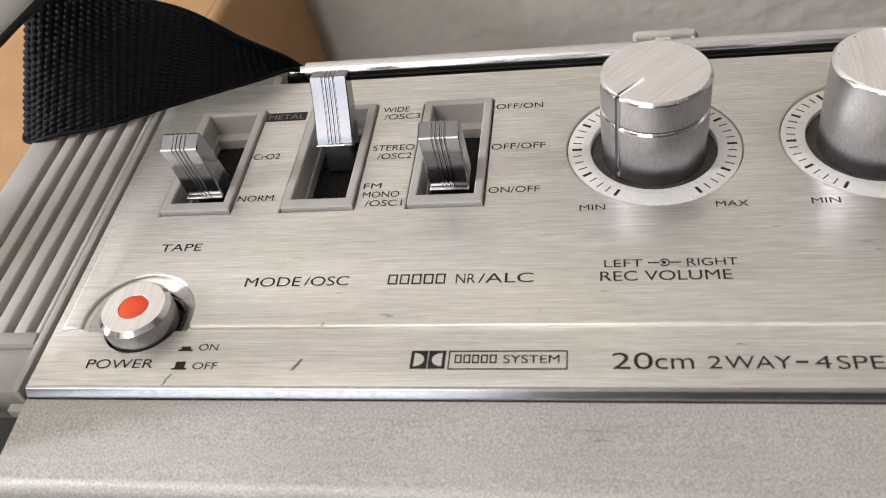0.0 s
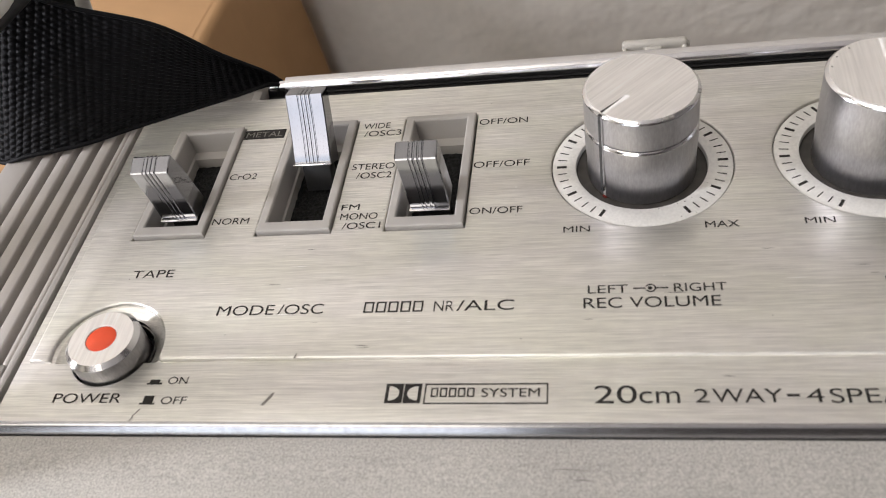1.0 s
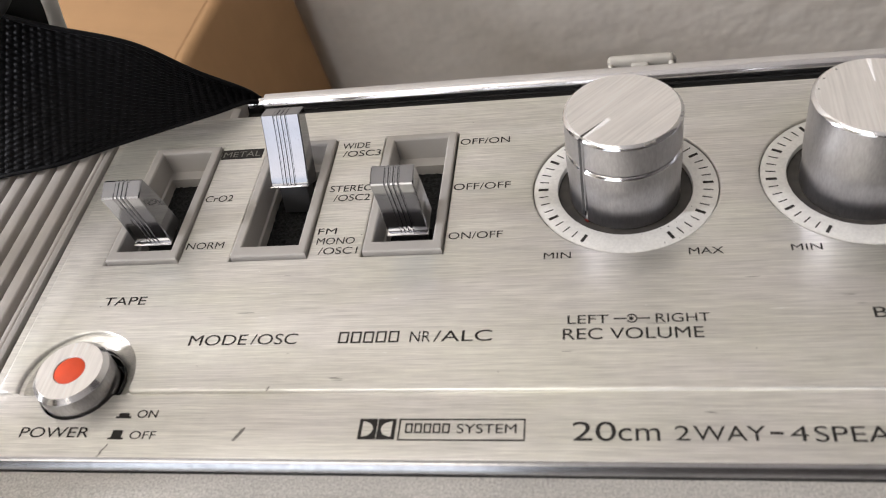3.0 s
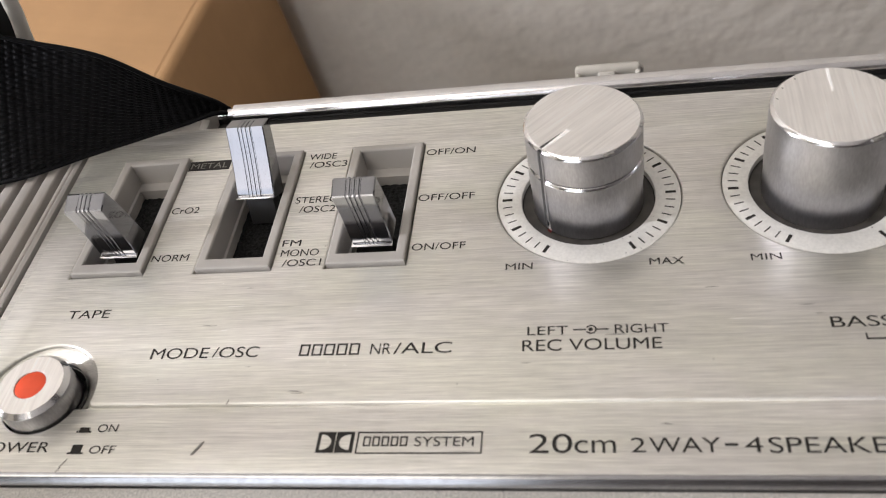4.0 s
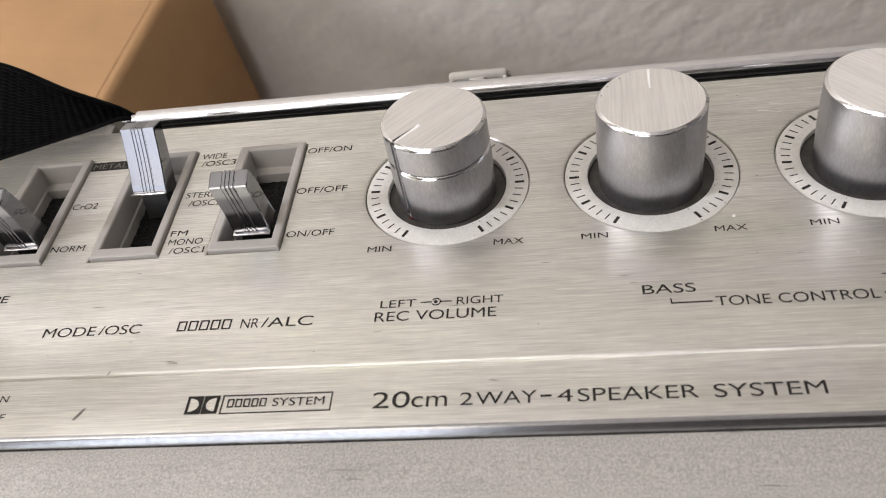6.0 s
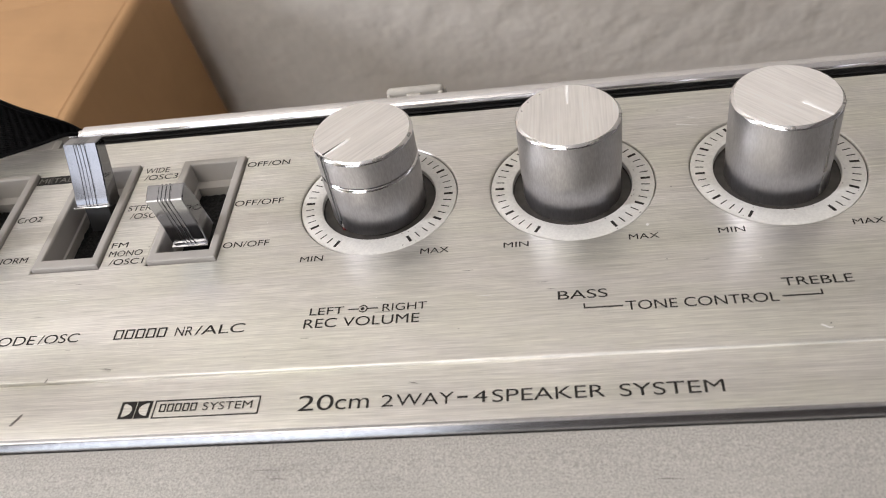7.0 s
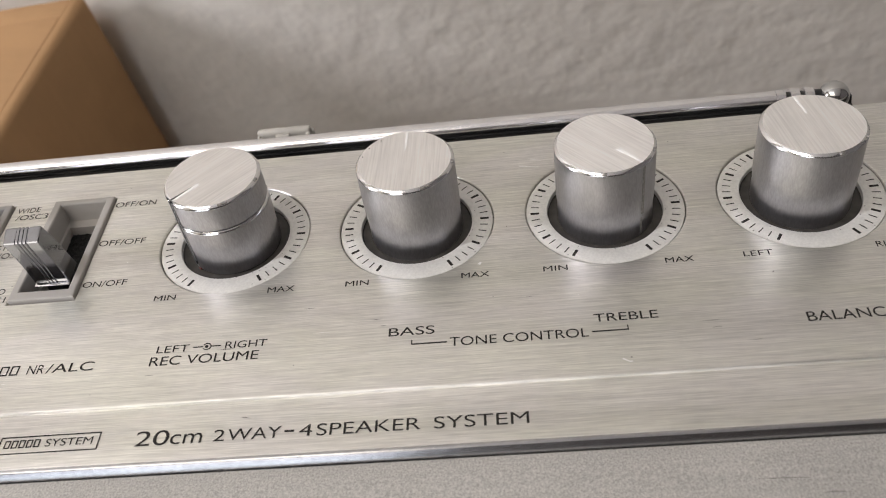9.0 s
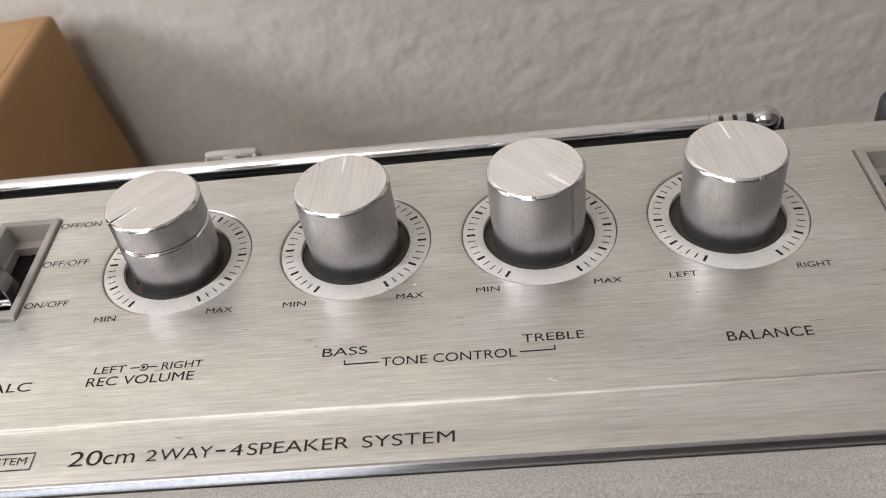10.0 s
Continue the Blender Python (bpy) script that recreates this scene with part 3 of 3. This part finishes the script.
# telescopic antenna
ant = lathe([(0.2 * MM, -2 * MM), (1.4 * MM, -1.6 * MM), (1.4 * MM, 0), (1.0 * MM, 0.2 * MM), (1.0 * MM, 1.2 * MM), (1.5 * MM, 1.4 * MM), (1.5 * MM, 3 * MM), (2.45 * MM, 3.4 * MM), (2.6 * MM, 90 * MM), (2.65 * MM, 254 * MM)], 40)
AY, AZ = 41.7, -1.2
at = Matrix.Translation((-100 * MM, AY * MM, AZ * MM)) @ pose(0, 0, 0, 0, 90, 0)
an = part("antenna", ant, CHROME, boombox, "chrome telescopic antenna lying folded", at, smooth=35)
for z in (255.5, 259.5, 263.5):
    part("collar", lathe([(1.9 * MM, -1.6 * MM), (2.85 * MM, -1.4 * MM), (2.85 * MM, 1.2 * MM), (1.9 * MM, 1.4 * MM)], 32), CHROME, an, "", Matrix.Translation((0, 0, z * MM)), smooth=35)
part("neck", lathe([(2.0 * MM, 250 * MM), (2.0 * MM, 268 * MM)], 24), BLACK, an)
bm = bmesh.new()
bmesh.ops.create_uvsphere(bm, u_segments=32, v_segments=20, radius=4.4 * MM)
part("ball_joint", bm, MIRROR, an, "chrome ball joint", Matrix.Translation((0.4 * MM, 0, 270.8 * MM)), smooth=80)
ac = part("antenna_clip", box(-2.8 * MM, 14.6 * MM, 49.0 * MM, 51.8 * MM, -4.2 * MM, -1.0 * MM, 1.2 * MM, 3), CLIPGREY, boombox, "grey plastic antenna clip", smooth=50)
part("clip_back", box(-2.2 * MM, 15.2 * MM, 50.2 * MM, 52.0 * MM, -12 * MM, -2.6 * MM, 0.5 * MM, 2), CLIPGREY, ac, smooth=50)
for x, w in ((-2.6, 1.2), (3.3, 4.6), (13.0, 1.4)):
    part("jaw", box(x * MM, (x + w) * MM, 47.6 * MM, 50.4 * MM, -8 * MM, -2.2 * MM, 0.6 * MM, 3), CLIPGREY, ac, smooth=50)
bm = lathe([(5 * MM, -8 * MM), (5 * MM, 1.6 * MM), (4.2 * MM, 2.8 * MM)], 32)
part("rear_socket", bm, BLACK, boombox, "black rear pivot", Matrix.Translation((208.5 * MM, 41 * MM, 0)), smooth=40)

# printing on the panel
for text, x0, x1, y, h in (
        ("TAPE", -117.6, -107.1, -31.6, 2.5), ("MODE", -93.0, -79.8, -43.4, 2.9), ("/OSC", -78.9, -68.6, -43.4, 2.9), ("NR", -44.4, -40.1, -43.4, 2.9), ("/ALC", -39.5, -27.5, -43.4, 2.9),
        ("REC VOLUME", -13.4, 13.5, -43.5, 2.9), ("LEFT", -12.5, -4.4, -39.6, 2.3), ("RIGHT", 4.7, 15.0, -39.6, 2.3),
        ("CrO2", -102.5, -95.2, 1.0, 2.3), ("NORM", -102.5, -93.1, -15.0, 2.2),
        ("WIDE", -70.0, -62.8, 18.3, 2.3), ("/OSC3", -69.3, -59.5, 15.2, 2.3), ("STEREO", -70.3, -59.4, 2.4, 2.3), ("/OSC2", -68.7, -59.7, -0.9, 2.3),
        ("FM", -70.4, -65.9, -11.9, 2.1), ("MONO", -70.1, -61.0, -15.1, 2.2), ("/OSC1", -69.1, -59.9, -18.2, 2.2),
        ("OFF/ON", -39.3, -27.0, 17.2, 2.3), ("OFF/OFF", -39.5, -26.0, 0.9, 2.3), ("ON/OFF", -39.2, -27.0, -15.0, 2.2),
        ("BASS", 44.7, 55.7, -39.5, 2.7), ("TREBLE", 93.0, 107.7, -39.5, 2.6), ("TONE CONTROL", 59.3, 91.4, -43.7, 2.8), ("BALANCE", 140.1, 159.5, -43.7, 3.0),
        ("MIN", -17.7, -11.9, -21.9, 1.9), ("MAX", 12.4, 19.4, -22.0, 2.0), ("MIN", 32.6, 38.6, -21.9, 1.9), ("MAX", 62.1, 69.1, -22.1, 1.9),
        ("MIN", 82.5, 88.5, -22.0, 1.9), ("MAX", 112.2, 119.1, -22.2, 1.9), ("LEFT", 130.9, 137.8, -22.1, 1.9), ("RIGHT", 161.9, 170.3, -22.2, 2.0)):
    lettering(text, x0, x1, y, h)
for text, x0, x1, y, h in (("POWER", -123.8, -108.2, -65.2, 2.5), ("ON", -99.1, -94.7, -60.6, 1.9), ("OFF", -99.1, -93.5, -65.5, 1.9),
                           ("SYSTEM", -32.9, -21.7, -64.0, 2.1), ("20", -11.5, -3.7, -65.5, 4.2), ("cm", -3.3, 4.0, -65.5, 4.2), ("2", 6.6, 9.2, -65.4, 3.2),
                           ("WAY", 9.8, 22.0, -65.4, 3.2), ("4", 26.0, 29.0, -65.4, 3.2), ("SPEAKER", 30.0, 53.0, -65.5, 3.3), ("SYSTEM", 55.9, 76.5, -65.6, 3.3)):
    lettering(text, x0, x1, y, h, LOW, weight=-0.003 if x0 > -15 else 0.0)
printed("dash", [rect(22.7, 24.9, -64.1, -63.6)], LOW)
# brand word as plain outlined blocks


def blocks(x0, x1, y, h, z, s):
    w = (x1 - x0) / 5
    for i in range(5):
        a, b = x0 + w * i, x0 + w * (i + 0.8)
        printed("brand_block", [rect(a, a + s, y, y + h), rect(b - s, b, y, y + h), rect(a + s, b - s, y, y + s), rect(a + s, b - s, y + h - s, y + h)], z)


blocks(-59.6, -46.2, -43.4, 2.9, UP, 0.36)
blocks(-42.8, -33.9, -64.0, 2.1, LOW, 0.3)
x0, x1, y0, y1 = -44.1, -20.1, -65.6, -60.9
s = 0.28
printed("frame_line", [rect(x0, x1, y0, y0 + s), rect(x0, x1, y1 - s, y1), rect(x0, x0 + s, y0 + s, y1 - s), rect(x1 - s, x1, y0 + s, y1 - s)], LOW)
for x in (-51.9, -48.2):
    printed("brand_mark", [rect(x, x + 3.5, -65.4, -60.9)], LOW)
for x, d in ((-51.2, 1), (-45.4, -1)):
    pts = [(x, -64.8), (x, -61.5)]
    pts += [(x + d * 2.1 * math.sin(radians(a)), -63.15 + 1.65 * math.cos(radians(a))) for a in range(10, 180, 12)]
    printed("brand_mark_inset", [pts if d < 0 else pts[::-1]], LOW + 0.00004, BRUSHED)
# reversed word on a dark field
printed("dark_field", [rect(-102.9, -91.5, 16.9, 20.5)])
lettering("METAL", -102.3, -92.1, 17.6, 2.2, UP + 0.00006, SILVERINK, "bare metal lettering METAL on a black field")
# signs beside the words
printed("on_sign", [rect(-103.7, -100.3, -60.7, -60.3), rect(-103.1, -100.9, -60.3, -59.5)], LOW)
printed("off_sign", [rect(-103.7, -100.3, -65.6, -65.2), rect(-103.1, -100.9, -65.2, -63.5)], LOW)
printed("arrow_line", [rect(-3.4, -0.9, -38.65, -38.35), rect(1.1, 3.6, -38.65, -38.35)])
ringpts = ring_points(0.1, -38.5, 1.1, 28, 150, -150)
printed("arrow_ring", [ringpts + ring_points(0.1, -38.5, 0.82, 28, -150, 150), ring_points(0.0, -38.5, 0.45, 12)])
printed("bracket", [rect(50.2, 58.7, -42.5, -42.15), rect(50.2, 50.5, -42.15, -41.0)])
printed("bracket", [rect(92.2, 100.6, -42.5, -42.15), rect(100.3, 100.6, -42.15, -41.0)])

# wear: scuffs, nicks and specks on the plate
random.seed(4)


def scuff(pts, z, mat=None, name="scuff"):
    printed(name, [pts], z, mat or SMUDGE)


scuff([(-77.2, -65.8), (-76.6, -65.9), (-75.2, -63.7), (-75.0, -62.8), (-75.6, -63.1), (-76.3, -64.3)], LOW)
scuff([(-104.7, -69.6), (-104.45, -69.6), (-103.9, -68.6), (-104.1, -68.3), (-103.5, -67.5), (-103.0, -66.7), (-103.2, -66.7), (-103.8, -67.7), (-104.35, -68.4), (-104.1, -68.7)], LOW)
scuff([(66.3, -17.6), (66.9, -17.9), (67.3, -17.2), (66.8, -16.9)], UP, PALE)
scuff([(78.5, 19.8), (84.0, 18.7), (84.1, 18.95), (78.6, 20.2)], UP, PALE)
scuff([(81.8, 22.6), (84.6, 21.8), (84.7, 21.6), (82.0, 22.9)], UP, PALE)
scuff([(98.0, -50.8), (99.6, -51.8), (100.6, -51.6), (99.4, -51.4), (98.2, -50.5)], UP, PALE)
scuff([(-72.5, -55.0), (-72.1, -53.9), (-71.9, -54.0), (-72.2, -55.1)], UP)
for i in range(46):
    x, y, r0 = random.uniform(-128, 190), random.uniform(-54, 33), random.choice((0.09, 0.11, 0.14, 0.18))
    if any(abs(x - k) < 22 and abs(y) < 22 for k in KNOBS) or any(abs(x - k) < 10 and -20 < y < 23 for k in SLOTS):
        continue
    scuff([(x + r0 * random.uniform(0.6, 1.5) * math.cos(a), y + r0 * random.uniform(0.5, 1.1) * math.sin(a)) for a in np.linspace(0, 2 * math.pi, 7)[:-1]], UP, PALE if i % 4 == 0 else SMUDGE, "speck")
for i in range(14):
    x = random.uniform(-130, 150)
    scuff([(x - random.uniform(0.2, 0.9), -71.85), (x + random.uniform(0.2, 0.8), -72.3), (x + 0.2, -71.9)], -2.98 * MM, SMUDGE, "grime")

random.seed(11)
for i in range(26):
    x, y = random.uniform(-105, 185), random.uniform(-53, -24)
    w, t = random.uniform(1.2, 4.5), random.uniform(0.05, 0.1)
    scuff([(x, y), (x + w * 0.5, y - t), (x + w, y + t * 0.4), (x + w * 0.6, y + t)], UP, SMUDGE if i % 3 else PALE, "scratch")
for x in KNOBS:
    for i in range(9):
        a, r0 = random.uniform(-160, 20), random.uniform(0.08, 0.2)
        r = random.choice((15.6, 16.0, 19.6, 20.1))
        px, py = x + r * math.cos(radians(a)), r * math.sin(radians(a))
        scuff([(px + r0 * random.uniform(0.5, 1.4) * math.cos(b), py + r0 * random.uniform(0.5, 1.2) * math.sin(b)) for b in np.linspace(0, 2 * math.pi, 7)[:-1]], -0.42 * MM, SMUDGE, "speck")
for x, y, w in ((-60.0, -52.0, 3.2), (12.0, -59.5, 2.4), (-20.0, -78.0, 9.0), (-16.0, -80.0, 4.0), (60.0, -83.0, 7.0), (120.0, -80.5, 12.0), (132.0, -84.0, 6.0)):
    z = UP if y > -55 else LOW if y > -69 else (-3.0 - (-y - 71.95) * 0.0393) * MM
    scuff([(x, y), (x + w * 0.4, y - 0.12), (x + w, y - 0.3), (x + w * 0.5, y + 0.1)], z + 0.00001, SMUDGE, "scratch")

# ---- carrying handle end ----
def tube(points, radii, sides=20, flatten=1.0):
    bm = bmesh.new()
    pts = [Vector(p) * MM for p in points]
    rows = []
    for i, p in enumerate(pts):
        d = (pts[min(i + 1, len(pts) - 1)] - pts[max(i - 1, 0)]).normalized()
        u = d.cross(Vector((0, 1, 0.3))).normalized()
        v = d.cross(u)
        rows.append([bm.verts.new(p + radii[i] * MM * (u * math.cos(2 * math.pi * k / sides) + v * flatten * math.sin(2 * math.pi * k / sides))) for k in range(sides)])
    for a, b in zip(rows, rows[1:]):
        for k in range(sides):
            bm.faces.new((a[k], a[(k + 1) % sides], b[(k + 1) % sides], b[k]))
    bm.faces.new(rows[0])
    bm.faces.new(rows[-1][::-1])
    return bm


def smooth_path(ctrl, n):
    out = []
    for i in range(len(ctrl) - 1):
        p0, p1, p2, p3 = (Vector(ctrl[max(0, min(len(ctrl) - 1, j))]) for j in (i - 1, i, i + 1, i + 2))
        for k in range(n):
            t = k / n
            out.append(0.5 * ((2 * p1) + (p2 - p0) * t + (2 * p0 - 5 * p1 + 4 * p2 - p3) * t * t + (3 * p1 - p0 - 3 * p2 + p3) * t ** 3))
    return out + [Vector(ctrl[-1])]


hp = smooth_path([(-180, -86, -18), (-186, -60, -2), (-190, -25, 16), (-184, 2, 31), (-169, 12, 41), (-157, 13, 48.5), (-148, 15, 54), (-141, 24, 58), (-140, 36, 54), (-144.5, 42, 37), (-146, 42, 28), (-148, 42, 10)], 8)
hr = [8.6 if i < 50 else max(2.0, 8.6 - 0.42 * (i - 50)) for i in range(len(hp))]
hd = part("handle", tube(hp, hr), HANDLE, boombox, "pale plastic carrying handle end", smooth=60)
part("handle_lining", tube([p + Vector((2.6, 2.6, -2.6)) for p in hp[:58]], [r * 0.8 for r in hr[:58]]), BLACK, hd, "black inner lining", smooth=60)
# unseen block, added so that west light leaves a shade wedge on the shelf
part("shade_block", box(-186 * MM, -169 * MM, -93 * MM, -74 * MM, -30 * MM, 60 * MM, 3.0 * MM, 3), HANDLE, hd, "unseen pale block added to cast shade on the shelf's left end", smooth=40)
bm = bmesh.new()
quad = [Vector(p) * MM for p in ((-176, 44, 20), (-165, 44, 12), (-149, 44, 12), (-146, 44, 36), (-145, 44, 50), (-170, 44, 50))]
lo_v = [bm.verts.new(p) for p in quad]
hi_v = [bm.verts.new(p + Vector((0, 1.5, 0)) * MM) for p in quad]
bm.faces.new(lo_v)
bm.faces.new(hi_v[::-1])
for i in range(6):
    bm.faces.new((lo_v[i], lo_v[(i + 1) % 6], hi_v[(i + 1) % 6], hi_v[i]))
part("inner_web", bm, BLACK, hd, "black inner web of the handle")

# ---- shoulder strap ----
def webbing(low, high, cols, rows, thick):
    """A woven band between two edge curves, with raised yarns."""
    lo, hi = smooth_path(low, cols), smooth_path(high, cols)
    n = len(lo)
    P = np.zeros((n, rows + 1, 3))
    for i in range(n):
        for j in range(rows + 1):
            t = j / rows
            p = lo[i].lerp(hi[i], t)
            P[i, j] = p
    du = np.gradient(P, axis=0)
    dv = np.gradient(P, axis=1)
    nn = np.cross(du, dv)
    nn /= np.linalg.norm(nn, axis=2, keepdims=True) + 1e-9
    if nn[n // 2, rows // 2, 1] > 0:
        nn = -nn
    ln = np.cumsum(np.linalg.norm(du, axis=2).mean(1))
    uu = ln[:, None] / 2.3
    vv = np.linspace(0, 1, rows + 1)[None, :] * 25
    weave = 0.75 * np.abs(np.sin(np.pi * uu)) ** 0.7 * (0.55 + 0.45 * np.cos(2 * np.pi * (vv + 0.5 * np.floor(uu)) * 1.0)) + 0.12 * np.sin(uu * 1.7) * np.cos(vv * 1.1)
    F = P + nn * weave[..., None]
    B = P - nn * thick
    verts = np.concatenate([F.reshape(-1, 3), B.reshape(-1, 3)]) * MM
    m = rows + 1
    faces = []
    off = n * m
    for i in range(n - 1):
        for j in range(rows):
            a, b, c, d = i * m + j, (i + 1) * m + j, (i + 1) * m + j + 1, i * m + j + 1
            faces.append((a, b, c, d))
            faces.append((off + a, off + d, off + c, off + b))
        for j, s in ((0, 0), (rows, 1)):
            a, b = i * m + j, (i + 1) * m + j
            faces.append((a, off + a, off + b, b) if s == 0 else (a, b, off + b, off + a))
    for i in (0, n - 1):
        for j in range(rows):
            a, b = i * m + j, i * m + j + 1
            faces.append((a, b, off + b, off + a))
    me = bpy.data.meshes.new("shoulder_strap")
    me.from_pydata(verts.tolist(), [], faces)
    me.materials.append(WEBBING)
    bm = bmesh.new()
    bm.from_mesh(me)
    bmesh.ops.recalc_face_normals(bm, faces=bm.faces)
    bm.to_mesh(me)
    bm.free()
    for p in me.polygons:
        p.use_smooth = True
    return me


low = [(-97, 44, -6), (-100, 40.3, 0.6), (-111, 35.5, 0.8), (-134, 25.5, 0.9), (-150, 18, 1.0), (-165, 14.5, 1.0), (-174, 15, -1.5), (-178, 20, -2), (-179, 42, -8)]
high = [(-97.5, 45, -6), (-101, 43, 2.0), (-111.3, 38.5, 13.0), (-124.2, 36, 25.0), (-142.3, 34, 33.0), (-152, 33, 38), (-159, 33, 43), (-162, 38, 44), (-162, 52, 42)]
strap = new("shoulder_strap", webbing(low, high, 40, 110, 1.3))
strap.matrix_world = PANEL
for edge in (low, high):
    line = smooth_path(edge, 24)
    part("selvedge", tube([p + Vector((0, -0.2, 0.2)) for p in line], [0.65] * len(line), 8), WEBBING, strap, smooth=60)
tagged(strap, "black woven nylon shoulder strap twisted over the radio", "strap")

# ---- low bench under the radio ----
bench = tagged(new("low_bench"), "plain dark wooden bench carrying the radio", "bench")
part("bench_top", box(-0.22, 0.54, front.y - 0.03, back.y + 0.02, STAND - 0.03, STAND, 0.003), FLOOR, bench)
for x in (-0.19, 0.51):
    for y in (front.y, back.y - 0.02):
        part("leg", box(x - 0.02, x + 0.02, y - 0.02, y + 0.02, 0, STAND - 0.03), FLOOR, bench)

# ---- cardboard box ----
carton = tagged(new("cardboard_box"), "plain brown cardboard box standing beside the wall", "box")
corner = PANEL @ Vector((-0.254, 0.464, -0.152)) + Vector((-0.0020, 0.0098, 0))
BW, BD, BH = 0.42, 0.34, corner.z
carton.matrix_world = pose(corner.x, corner.y, 0, 0, 0, -12.5)
SKEW = radians(17)
lx, ly = -BW * math.cos(SKEW), -BW * math.sin(SKEW)


def prism(pts, z0, z1, bevel):
    bm = bmesh.new()
    a = [bm.verts.new((x, y, z0)) for x, y in pts]
    b = [bm.verts.new((x, y, z1)) for x, y in pts]
    bm.faces.new(a[::-1])
    bm.faces.new(b)
    for i in range(len(pts)):
        bm.faces.new((a[i], a[(i + 1) % len(pts)], b[(i + 1) % len(pts)], b[i]))
    bmesh.ops.bevel(bm, geom=bm.edges[:], offset=bevel, segments=3, affect="EDGES", profile=0.5)
    return bm


def across(u, v):
    """A place on the carton's top, u along its back edge, v along its side."""
    return (u * lx, u * ly - v * BD)


part("carton_body", prism([across(0, 0), across(1, 0), across(1, 1), across(0, 1)], 0, BH - 0.0008, 0.006), CARD, carton, smooth=60)
part("flap", prism([across(0.022, 0.075), across(0.978, 0.075), across(0.978, 0.97), across(0.022, 0.97)], BH - 0.0015, BH - 0.0003, 0.0005), CARD, carton, smooth=60)
bm = prism([across(0.022, 0.022), across(0.978, 0.022), across(0.978, 0.07), across(0.022, 0.07)], BH - 0.0015, BH - 0.0004, 0.0005)
part("rear_tuck", bm, CARD, carton, "darker folded rear edge of the box", smooth=60)
